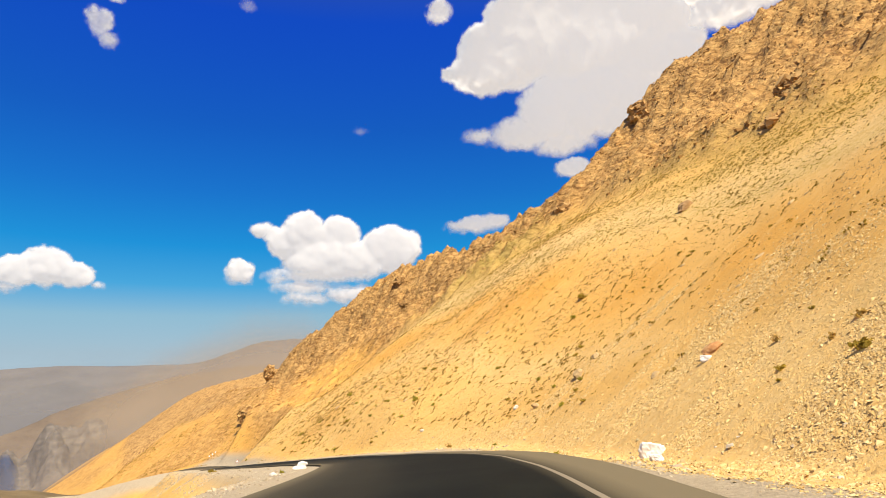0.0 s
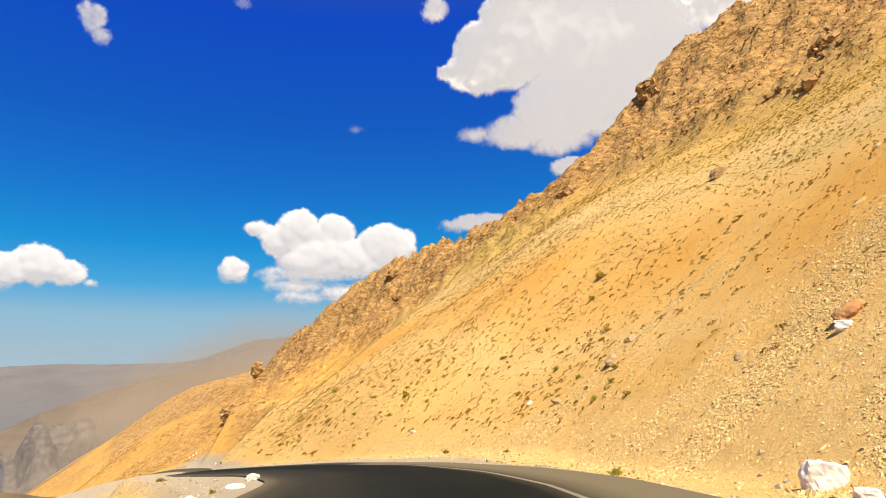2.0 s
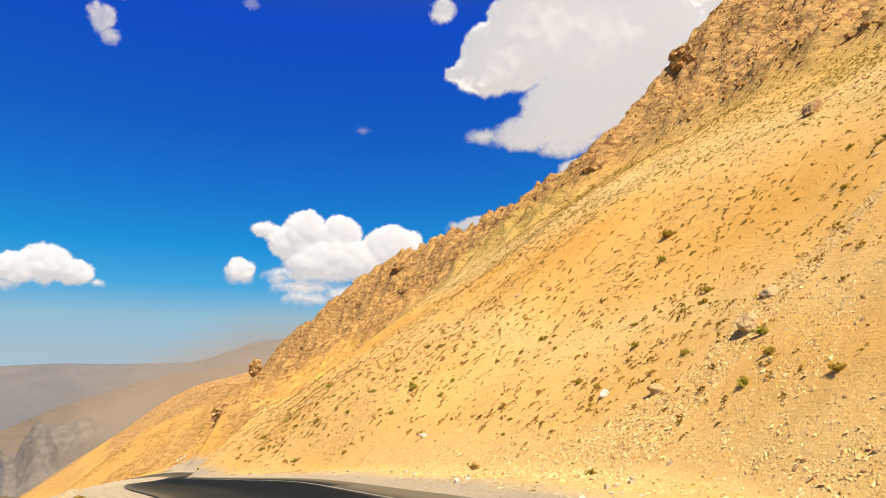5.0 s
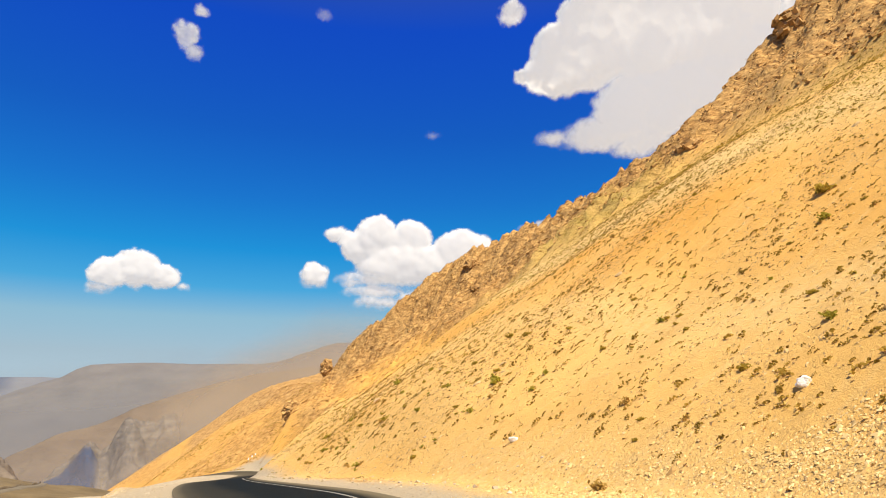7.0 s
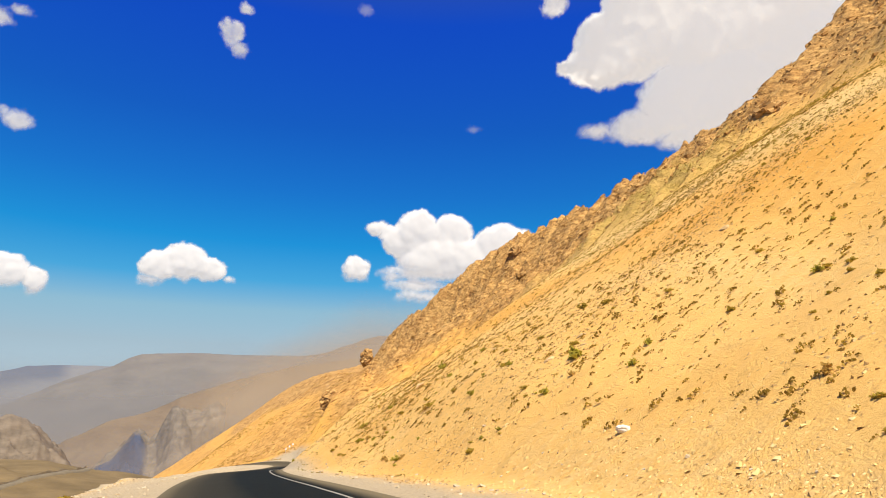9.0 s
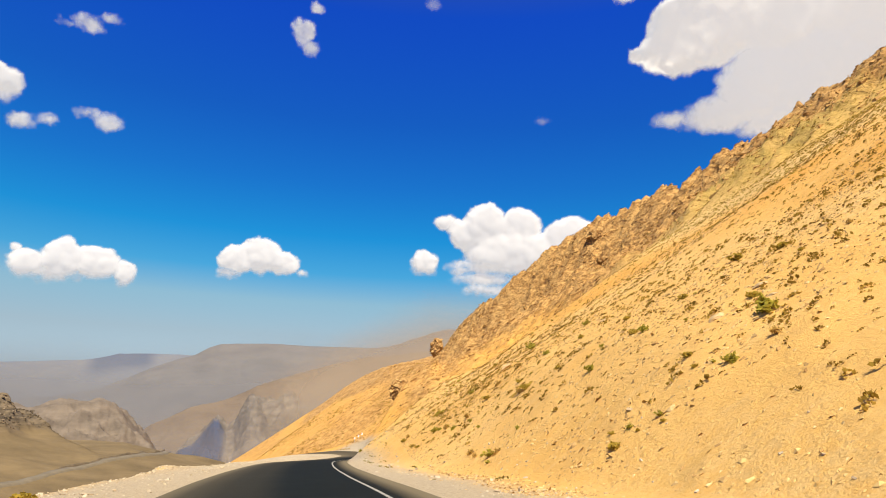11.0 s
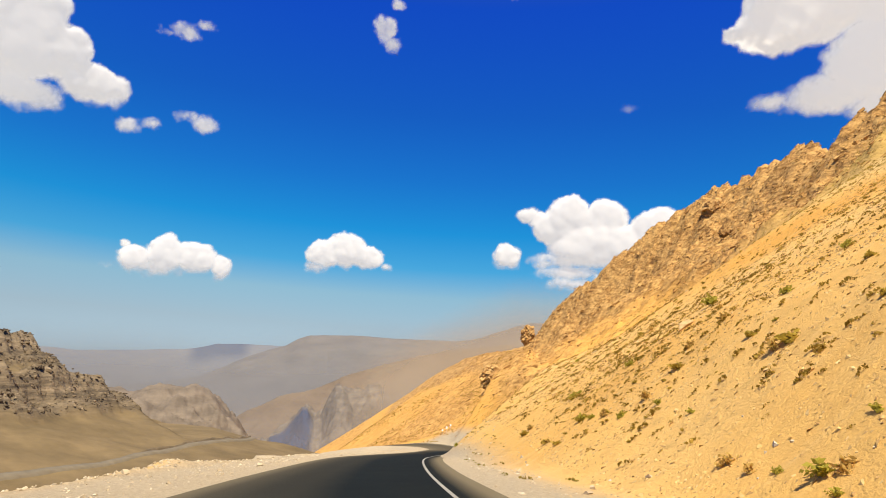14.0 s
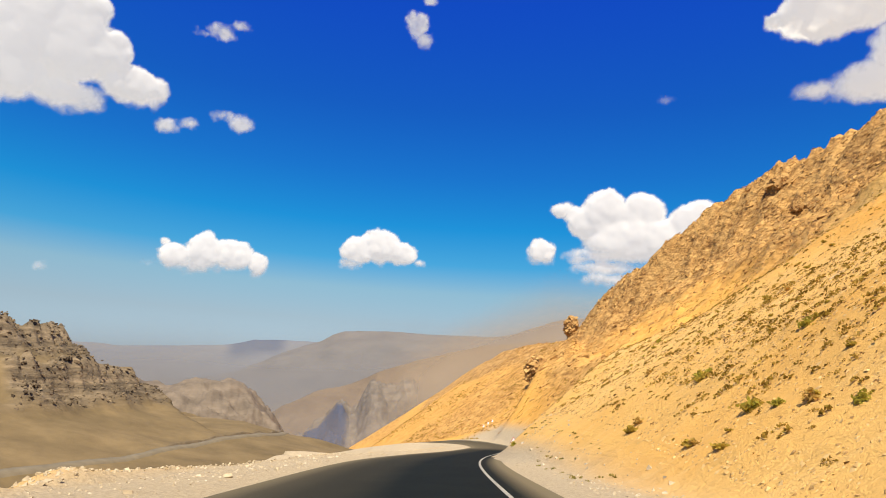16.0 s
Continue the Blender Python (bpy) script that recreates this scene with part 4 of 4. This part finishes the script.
boulder(39.4, 93.5, 3.2, 2.0, 1.8, brown_stone, "brown sandstone boulder standing out of the slope", 9, 10, 0.5, lie=True)
boulder(13.5, 62.0, 1.3, 0.9, 0.9, tan_stone, "tan sandstone boulder on the scree slope", 21, 30, 0.3, lie=True)
boulder(9.2, 63.4, 0.8, 0.55, 0.5, tan_stone, "small tan boulder with a shaded underside on the scree", 22, 10, 0.25)
boulder(15.7, 63.9, 1.2, 0.7, 0.4, tan_stone, "flat tan slab on the scree slope", 23, 60, 0.3, lie=True)
boulder(-21.4, 130.3, 1.1, 0.7, 0.5, tan_stone, "pale slab standing out of the sand among shrubs", 24, 0, 0.3, lie=True)
boulder(-2.8, 82.2, 0.55, 0.4, 0.4, white_stone, "small white stone on the sand slope", 10, 15)
boulder(7.7, 67.7, 0.5, 0.45, 0.4, white_stone, "round white stone on the sand slope", 11, 15)


def outcrop(x, y, sx, sy, sz, label, seed, lift=0.0, count=280):
    """A jointed crag: bedded slabs grown together."""
    rng = np.random.RandomState(seed)
    n = count
    c = rng.normal(0, 1, (n, 3))
    c = c / np.linalg.norm(c, axis=1)[:, None] * rng.uniform(0.2, 1, (n, 1)) ** 0.5 * np.array([sx, sy, sz]) * 0.42
    size = rng.uniform(0.07, 0.18, n) * min(sx, sy, sz)
    T = np.array(blocks(20, seed + 1, (1.7, 1.0, 0.8)))[rng.randint(0, 20, n)] * size[:, None, None]
    co = np.einsum("nij,nkj->nki", bed @ rotations(rng, n, 0.3, 0.5), T) + c[:, None, :]
    f = (BOX[None] + (np.arange(n) * 8)[:, None, None]).reshape(-1, 4)
    ob = mesh_from_faces("rock_outcrop", co.reshape(-1, 3), f, outcrop_mat)
    ob.location = (x, y, height_at(x, y) + lift + sz * 0.12)
    return tagged(ob, label, "rock outcrop", "crags on the ridge")


outcrop_mat = island_mat("outcrop_stone", (0.36, 0.205, 0.072), (0.48, 0.285, 0.104), (0.59, 0.375, 0.145), 0.9)
outcrop(-98.0, 360.0, 7.5, 6.5, 11.0, "dark brown rock pinnacle on the ridge", 12, 2.2)
outcrop(67.4, 184.8, 8.0, 8.0, 13.0, "overhanging brown crag on the skyline", 13, -2.0)
outcrop(64.4, 105.0, 10.0, 7.0, 9.0, "brown crag with shaded hollows high on the slope", 14, -5.5)
outcrop(72.0, 112.0, 8.0, 6.0, 9.0, "upright brown crag high on the slope", 15, -3.5)
outcrop(38.7, 177.2, 8.0, 7.0, 7.0, "split brown crag on the skyline", 16, -3.5)
outcrop(-18.6, 311.9, 9.0, 8.0, 8.0, "blocky brown crag on the ridge", 17, -4.5)
outcrop(-14.2, 280.8, 9.0, 6.0, 4.0, "dark brown rock ledge below the ridge", 18, 0.0)
outcrop(-80.0, 261.0, 8.0, 6.0, 9.0, "dark jointed crag on the spur above the bend", 20, 0.0)
outcrop(-84.5, 276.0, 8.0, 6.0, 9.0, "ribbed crag on the spur", 21, 0.0)
rnd = random.Random(77)
for k in range(26):
    u0, a0 = rnd.uniform(32, 78), rnd.uniform(22, 170)
    sz = rnd.uniform(0.3, 0.75)
    boulder(CU * u0 - SU * a0, SU * u0 + CU * a0, sz * 1.5, sz, sz * 0.5, tan_stone, "pale tan sandstone slab half buried in the slope", 100 + k, rnd.uniform(0, 180), 0.68, detail=3, lie=True)


# ---- plants ----
def thin_leaves(m, nt, b, c):
    """Lets part of the light through the leaves."""
    nt.links.new(c, b.inputs["Base Color"])
    through_leaf = nt.nodes.new("ShaderNodeBsdfTranslucent")
    nt.links.new(c, through_leaf.inputs[0])
    both = nt.nodes.new("ShaderNodeMixShader")
    both.inputs[0].default_value = 0.55
    nt.links.new(b.outputs[0], both.inputs[1])
    nt.links.new(through_leaf.outputs[0], both.inputs[2])
    nt.links.new(both.outputs[0], nt.nodes["Material Output"].inputs[0])
    return m


def leaf_mat(name, c1, c2):
    m, nt, b = material(name, 0.85)
    o = nt.nodes.new("ShaderNodeObjectInfo")
    g = nt.nodes.new("ShaderNodeNewGeometry")
    c = mix(nt, g.outputs["Random Per Island"], c1, c2)
    c = mix(nt, o.outputs["Random"], c, tuple(v * 0.9 for v in c1))
    return thin_leaves(m, nt, b, c)


def tuft_leaf_mat(name, c1, c2, c3):
    m, nt, b = material(name, 0.9)
    g = nt.nodes.new("ShaderNodeNewGeometry")
    c = ramp(nt, g.outputs["Random Per Island"], (0.0, c1), (0.5, c2), (1.0, c3))
    patch = noise_node(nt, coords(nt), 0.12, 3)
    c = mix(nt, ramp(nt, patch, (0.45, (0, 0, 0)), (0.65, (0.7, 0.7, 0.7))), c, (0.25, 0.165, 0.030))
    return thin_leaves(m, nt, b, c)


twig_mat = simple("dry_twig", (0.22, 0.145, 0.07), (0.34, 0.23, 0.11), 20.0)
olive = leaf_mat("olive_leaves", (0.46, 0.335, 0.05), (0.62, 0.46, 0.085))
green = leaf_mat("green_leaves", (0.42, 0.365, 0.05), (0.56, 0.49, 0.085))
golden = leaf_mat("golden_dry_leaves", (0.54, 0.36, 0.09), (0.66, 0.45, 0.14))


def shrub(mat, label, seed, tall, leaves=150):
    """A low cushion of twigs and small leaves, about one metre across."""
    rnd = random.Random(seed)
    bm = bmesh.new()
    tips = []
    for k in range(22):
        an, lean, ln = rnd.uniform(0, 2 * math.pi), rnd.uniform(0.1, 1.3), rnd.uniform(0.3, 0.48)
        way = Vector((math.cos(an) * math.sin(lean), math.sin(an) * math.sin(lean), math.cos(lean) * tall))
        side = way.cross(Vector((0, 0, 1))).normalized() * 0.012
        third = way.cross(side).normalized() * 0.012
        foot = Vector((rnd.uniform(-0.05, 0.05), rnd.uniform(-0.05, 0.05), -0.05))
        tip = foot + way * ln
        vs = [bm.verts.new(foot + side), bm.verts.new(foot - side), bm.verts.new(foot + third), bm.verts.new(tip)]
        for f in ((0, 1, 3), (1, 2, 3), (2, 0, 3)):
            bm.faces.new([vs[i] for i in f])
        tips.append((foot, way * ln))
    ob = part("shrub", bm, twig_mat, None)
    bm = bmesh.new()
    for k in range(leaves):
        foot, way = rnd.choice(tips)
        c = foot + way * rnd.uniform(0.35, 1.08) + Vector((rnd.gauss(0, 0.05), rnd.gauss(0, 0.05), rnd.gauss(0, 0.04)))
        d1 = Vector((rnd.gauss(0, 1), rnd.gauss(0, 1), rnd.gauss(0, 0.7))).normalized()
        d2 = d1.cross(Vector((rnd.gauss(0, 1), rnd.gauss(0, 1), rnd.gauss(0, 1)))).normalized()
        l, w = rnd.uniform(0.07, 0.14), rnd.uniform(0.04, 0.075)
        bm.faces.new([bm.verts.new(p) for p in (c - d1 * l, c - d2 * w, c + d1 * l, c + d2 * w)])
    part("foliage", bm, mat, ob)
    return tagged(ob, label, "shrub", "shrubs on the slope")


KINDS = {
    "olive": [shrub(olive, "dry olive-brown cushion shrub on the sandy slope", k, 0.7) for k in (1, 2, 3)],
    "green": [shrub(green, "small green shrub on the sandy slope", k, 0.9) for k in (4, 5)],
    "gold": [shrub(golden, "dry golden grass bush on the sandy slope", k, 1.2, 90) for k in (6, 7)],
}
first_use = {id(o): True for v in KINDS.values() for o in v}


def plant(kind, x, y, w, seed):
    rnd = random.Random(seed)
    ob = rnd.choice(KINDS[kind])
    m = pose(x, y, height_at(x, y) - 0.02 * w, rnd.gauss(0, 6), -14 + rnd.gauss(0, 6), rnd.uniform(0, 360)) @ Matrix.Scale(w, 4)
    if first_use[id(ob)]:
        first_use[id(ob)] = False
        ob.matrix_world = m
        return ob
    return copy_thing(ob, m @ Matrix.Diagonal((*(1 / v for v in ob.scale), 1)))


PLACED = [("green", 6.5, 38.3, 0.7), ("olive", 12.2, 58.2, 0.9), ("olive", 11.7, 53.1, 0.8), ("olive", 15.0, 27.9, 0.8), ("olive", 15.8, 23.3, 1.2), ("gold", 0.5, 69.8, 1.0),
          ("green", 10.9, 71.7, 0.9), ("green", 18.6, 86.3, 1.3), ("olive", -4.0, 98.4, 1.0), ("green", -1.4, 89.6, 0.9), ("green", -0.2, 91.4, 0.8), ("gold", 2.9, 76.8, 0.8),
          ("olive", 3.1, 74.0, 0.5), ("green", -9.8, 92.9, 0.5), ("green", -8.7, 92.2, 0.5), ("olive", -7.3, 95.2, 0.7), ("olive", -14.3, 111.1, 0.7)]
PLACED += [("gold", -17.5, 114.4, 1.1), ("green", -13.0, 124.1, 0.9), ("green", -17.5, 103.7, 1.0), ("green", -18.3, 105.2, 0.45), ("gold", -18.9, 106.0, 0.6), ("olive", -17.0, 114.2, 1.4),
           ("green", -20.7, 114.8, 0.5), ("green", -16.1, 104.8, 0.5), ("green", -17.4, 102.6, 0.5), ("gold", -19.3, 124.2, 1.2), ("olive", -32.8, 132.5, 1.1), ("green", -27.3, 125.3, 1.1)]
PLACED += [("green", -26.5, 124.0, 0.6), ("green", -24.4, 120.9, 0.5), ("gold", -25.5, 122.7, 0.9), ("olive", -29.4, 125.3, 0.9), ("olive", -28.2, 123.2, 0.8), ("green", -46.6, 153.3, 0.9),
           ("gold", -17.1, 103.4, 0.9), ("gold", -19.5, 107.4, 0.8), ("green", -29.8, 134.8, 0.9), ("olive", -29.7, 134.4, 1.0), ("green", -25.0, 130.6, 0.9), ("olive", -30.5, 85.5, 1.3), ("green", -12.2, 48.9, 0.6)]
PLACED += [("gold", -32.6, 133.2, 0.84), ("olive", -27.2, 125.4, 1.11), ("green", -26.4, 124.0, 0.53), ("olive", -25.4, 123.0, 0.79), ("green", -24.3, 121.0, 0.68), ("gold", -23.1, 120.9, 0.94), ("green", -22.3, 118.8, 0.63), ("olive", -21.8, 119.7, 0.35), ("olive", -22.2, 121.3, 0.40), ("olive", -21.5, 121.6, 1.14), ("olive", -22.8, 117.9, 0.35)]
PLACED += [("olive", -23.3, 117.4, 0.38), ("olive", -23.3, 115.9, 0.35), ("olive", -29.7, 135.2, 1.16), ("olive", -28.0, 124.3, 0.42), ("gold", -29.3, 125.1, 0.68), ("olive", -24.6, 130.8, 0.73), ("green", -19.9, 137.4, 1.87), ("olive", -20.0, 129.0, 0.50), ("gold", -21.1, 124.0, 1.13), ("olive", -26.2, 149.0, 1.01), ("olive", -23.2, 155.6, 0.89)]
PLACED += [("green", 7.8, 88.6, 0.95), ("olive", 8.2, 88.4, 0.76), ("olive", 8.7, 87.0, 0.74), ("olive", 8.1, 85.8, 0.57), ("olive", 3.9, 90.1, 0.84), ("olive", 6.5, 84.5, 0.47), ("olive", 5.2, 83.0, 0.44), ("olive", 5.9, 88.9, 0.45), ("olive", 5.4, 87.0, 0.50), ("green", 11.3, 94.3, 0.64), ("olive", 8.0, 83.1, 0.66), ("olive", 7.6, 96.1, 0.83)]
PLACED += [("green", 11.4, 65.1, 0.75), ("green", 10.7, 57.5, 0.82), ("green", 13.2, 60.5, 0.85), ("olive", 12.5, 76.3, 0.86), ("olive", 21.3, 90.8, 2.2), ("green", 4.5, 58.1, 0.62), ("olive", 16.2, 72.1, 1.14), ("gold", 16.8, 31.2, 0.7), ("olive", 14.3, 26.9, 0.4), ("gold", 17.6, 26.0, 0.9), ("gold", 16.4, 26.3, 0.7), ("olive", 18.8, 31.0, 0.5)]
PLACED += [("green", -4.1, 95.5, 1.66), ("green", -6.0, 92.7, 0.87), ("olive", -7.2, 94.0, 0.45), ("olive", -2.7, 109.3, 1.37), ("olive", -1.1, 104.7, 1.08), ("olive", -13.2, 118.5, 0.91), ("olive", -8.6, 91.7, 0.38), ("olive", -9.5, 92.3, 0.35), ("gold", -4.4, 92.6, 0.69)]
for k, (kind, x, y, w) in enumerate(PLACED):
    plant(kind, x, y, w, 300 + k)
rnd = random.Random(99)
made = 0
while made < 110:
    u0, a0 = rnd.uniform(28, 66), rnd.uniform(45, 185)
    x, y = CU * u0 - SU * a0, SU * u0 + CU * a0
    if float(fbm(np.array([u0]), np.array([a0]), 16, 3, 41)[0]) < -0.02:
        continue
    plant(rnd.choice(("olive", "olive", "olive", "gold", "green")), x, y, rnd.choice((0.35, 0.45, 0.5, 0.6, 0.9)), 1000 + made)
    made += 1


def tufts(count, seed):
    """Templates of little cushions: leaves turned every way over a low dome."""
    rng = np.random.RandomState(seed)
    out = []
    for k in range(count):
        c = []
        stretch = rng.uniform((1.0, 0.5), (1.9, 1.0))
        for j in range(15):
            an, r = rng.uniform(0, 2 * np.pi), 0.42 * np.sqrt(rng.rand())
            p = np.array([np.cos(an) * r * stretch[0], np.sin(an) * r * stretch[1], 0.22 * (1 - (r / 0.5) ** 2) * rng.uniform(0.6, 1.2)])
            d1 = rng.normal(0, 1, 3)
            d1 /= np.linalg.norm(d1)
            d2 = np.cross(d1, rng.normal(0, 1, 3))
            d2 /= np.linalg.norm(d2)
            c += [p - d1 * 0.15, p - d2 * 0.10, p + d1 * 0.15, p + d2 * 0.10]
        out.append(np.array(c))
    return out


tuft_mat = tuft_leaf_mat("dry_tuft", (0.20, 0.122, 0.020), (0.30, 0.195, 0.030), (0.43, 0.30, 0.050))
olive_grass = tuft_leaf_mat("olive_grass", (0.32, 0.24, 0.04), (0.44, 0.33, 0.055), (0.54, 0.41, 0.08))
grass_mat = tuft_leaf_mat("golden_tuft", (0.36, 0.24, 0.04), (0.46, 0.31, 0.055), (0.56, 0.385, 0.08))
LEAVES = np.arange(60).reshape(15, 4)
rng = np.random.RandomState(61)
u, a = rng.uniform(23.8, 105, 42000), rng.uniform(20, 330, 42000)
thick = (0.30 + 0.70 * sstep(-0.16, 0.16, fbm(u, a, 14, 3, 62))) * sstep(0, 2.7, u - np.interp(a, [88, 112], [30, 23.8])) * (0.25 + 0.75 * sstep(34, 56, a)) * (1 + 0.7 * sstep(100, 122, a) * sstep(175, 150, a) * sstep(46, 38, u)) + 0.5 * sstep(78, 92, u)
keep = rng.rand(len(u)) < 0.52 * thick
u, a = u[keep], a[keep]
n = rng.randint(1, 3, len(u))
u, a = np.repeat(u, n), np.repeat(a, n)
u, a = u + rng.normal(0, 0.45, len(u)), a + rng.normal(0, 0.45, len(u))
x, y = CU * u - SU * a, SU * u + CU * a
z, rk, gr, vl = terrain(x, y)
d, hz = to_road(x, y)
keep = (d > 9.0) & (vl < 0.3) & (rng.rand(len(x)) > 0.6 * rk)
x, y, z = x[keep], y[keep], z[keep]
tuft_shapes = tufts(24, 64)
half = rng.rand(len(x)) < 0.5
strew("tufts", "dry olive-brown tufts dotted over the sandy slope", "dry tufts", x[half], y[half], 0.24 + 0.50 * rng.rand(half.sum()) ** 2.6, tuft_mat, 63, tuft_shapes, LEAVES, 0.2, 0.0, z[half], bed)
half = ~half
strew("golden_tufts", "dry golden tufts dotted over the sandy slope", "dry tufts", x[half], y[half], 0.22 + 0.50 * rng.rand(half.sum()) ** 2.6, grass_mat, 68, tuft_shapes, LEAVES, 0.2, 0.0, z[half], bed)
x, y = spread(rng, 26000, -175, -82, 238, 405)
z, rk, gr, vl = terrain(x, y)
d, hz = to_road(x, y)
keep = (rng.rand(len(x)) < 0.45 * sstep(-0.1, 0.15, fbm(x, y, 14, 3, 70))) & (np.abs(d) > 9) & (vl < 0.3)
strew("spur_tufts", "dry tufts and stones on the far sandy spur", "dry tufts", x[keep], y[keep], 0.3 + 0.8 * rng.rand(keep.sum()) ** 2, grass_mat, 71, tufts(16, 72), LEAVES, 0.25, 0.0, z[keep])
u, a = rng.uniform(60, 118, 52000), rng.uniform(40, 230, 52000)
x, y = CU * u - SU * a, SU * u + CU * a
z, rk, gr, vl = terrain(x, y)
cr = crest(a)
keep = rng.rand(len(x)) < 0.05 + 0.55 * slope_bands(x, y)[2]
x, y, z = x[keep], y[keep], z[keep]
strew("dry_grass", "golden dry grass below the crags", "dry grass", x, y, 0.22 + 0.34 * rng.rand(len(x)) ** 2, olive_grass, 66, tufts(16, 67), LEAVES, 0.25, 0.0, z)


weed_mat = tuft_leaf_mat("verge_weed", (0.20, 0.20, 0.04), (0.30, 0.27, 0.06), (0.42, 0.33, 0.09))
x, y = spread(rng, 9000, -75, 12, 30, 205)
d, hz = to_road(x, y)
keep = (rng.rand(len(x)) < 0.5 * sstep(0.06, 0.2, fbm(x, y, 5, 3, 74)) + 0.45 * sstep(118, 135, y) * sstep(-0.1, 0.1, fbm(x, y, 5, 3, 74))) & (d > 7.0) & (d < 9.6)
x, y = x[keep], y[keep]
strew("verge_weeds", "low green weeds along the foot of the slope", "weeds", x, y, 0.22 + 0.35 * rng.rand(len(x)) ** 2, weed_mat, 75, tufts(16, 76), LEAVES, 0.2, 0.0)


# ---- road signs at the bend ----
steel = simple("galvanised_steel", (0.38, 0.38, 0.38), (0.52, 0.52, 0.51), 8.0, 0.5, 0.002)
sign_white = simple("sign_white", (0.72, 0.72, 0.70), (0.80, 0.80, 0.78), 5.0, 0.5, 0.001)
sign_red = simple("sign_red", (0.42, 0.03, 0.02), (0.52, 0.05, 0.03), 5.0, 0.5, 0.001)


def prism(points, y0, y1):
    """A flat plate from an outline in x and z, between two depths."""
    bm = bmesh.new()
    front = [bm.verts.new((x, y0, z)) for x, z in points]
    back = [bm.verts.new((x, y1, z)) for x, z in points]
    bm.faces.new(front)
    bm.faces.new(back[::-1])
    for i in range(len(points)):
        j = (i + 1) % len(points)
        bm.faces.new((front[j], front[i], back[i], back[j]))
    return bm


def tube(r, z0, z1, sides=10):
    bm = bmesh.new()
    bmesh.ops.create_cone(bm, segments=sides, radius1=r, radius2=r, depth=z1 - z0, cap_ends=True, matrix=Matrix.Translation((0, 0, (z0 + z1) / 2)))
    return bm


def warning_sign(x, y, turn):
    ob = new("warning_sign")
    part("post", tube(0.035, -0.3, 2.05), steel, ob, "grey steel post")
    rim = part("panel", prism([(-0.48, 1.2), (0.48, 1.2), (0, 2.03)], -0.05, -0.035), sign_red, ob, "red-rimmed triangular panel")
    part("panel_face", prism([(-0.39, 1.255), (0.39, 1.255), (0, 1.93)], -0.058, -0.050), sign_white, rim, "white face of the panel")
    ob.matrix_world = pose(x, y, height_at(x, y), 0, 0, turn)
    return tagged(ob, "white triangular warning sign with a red rim on a steel post", "road sign")


def marker_sign(x, y, turn):
    ob = new("bend_marker")
    part("post", tube(0.03, -0.3, 1.5), steel, ob, "grey steel post")
    board = part("panel", prism([(-0.25, 0.95), (0.25, 0.95), (0.25, 1.5), (-0.25, 1.5)], -0.05, -0.035), sign_white, ob, "white board")
    part("stripe", prism([(-0.25, 1.1), (0.0, 1.3), (-0.25, 1.45)], -0.056, -0.050), sign_red, board, "red chevron")
    ob.matrix_world = pose(x, y, height_at(x, y), 0, 0, turn)
    return tagged(ob, "small red and white bend marker on a post", "road sign", "markers along the bend")


warning_sign(-63.0, 198.0, 22)
marker_sign(-91.3, 252.8, 22)
marker_sign(-89.2, 253.4, 22)
marker_sign(-90.2, 253.1, 22)


# ---- stones of the verge that stand out ----
stone_meshes = []
for k in range(12):
    bm = bmesh.new()
    vs = [bm.verts.new(Vector(c)) for c in STONES[k]]
    for f in BOX:
        bm.faces.new([vs[i] for i in f])
    me = bpy.data.meshes.new("stone")
    bm.to_mesh(me)
    bm.free()
    me.materials.append(single_stone)
    stone_meshes.append(me)
rng = np.random.RandomState(201)
x, y = spread(rng, 4000, -40, 22, 14, 112)
d, hz = to_road(x, y)
keep = ((d > 7.0) & (d < 14)) | ((d < -6) & (d > -9))
x, y = x[keep][:290], y[keep][:290]
z = terrain(x, y)[0]
for k in range(len(x)):
    ob = new("stone", stone_meshes[k % 12])
    size = 0.07 + 0.15 * rng.rand() ** 4
    ob.parent = ground
    ob.matrix_world = pose(x[k], y[k], z[k] + 0.12 * size, rng.uniform(-25, 25), rng.uniform(-25, 25), rng.uniform(0, 360)) @ Matrix.Scale(size, 4)
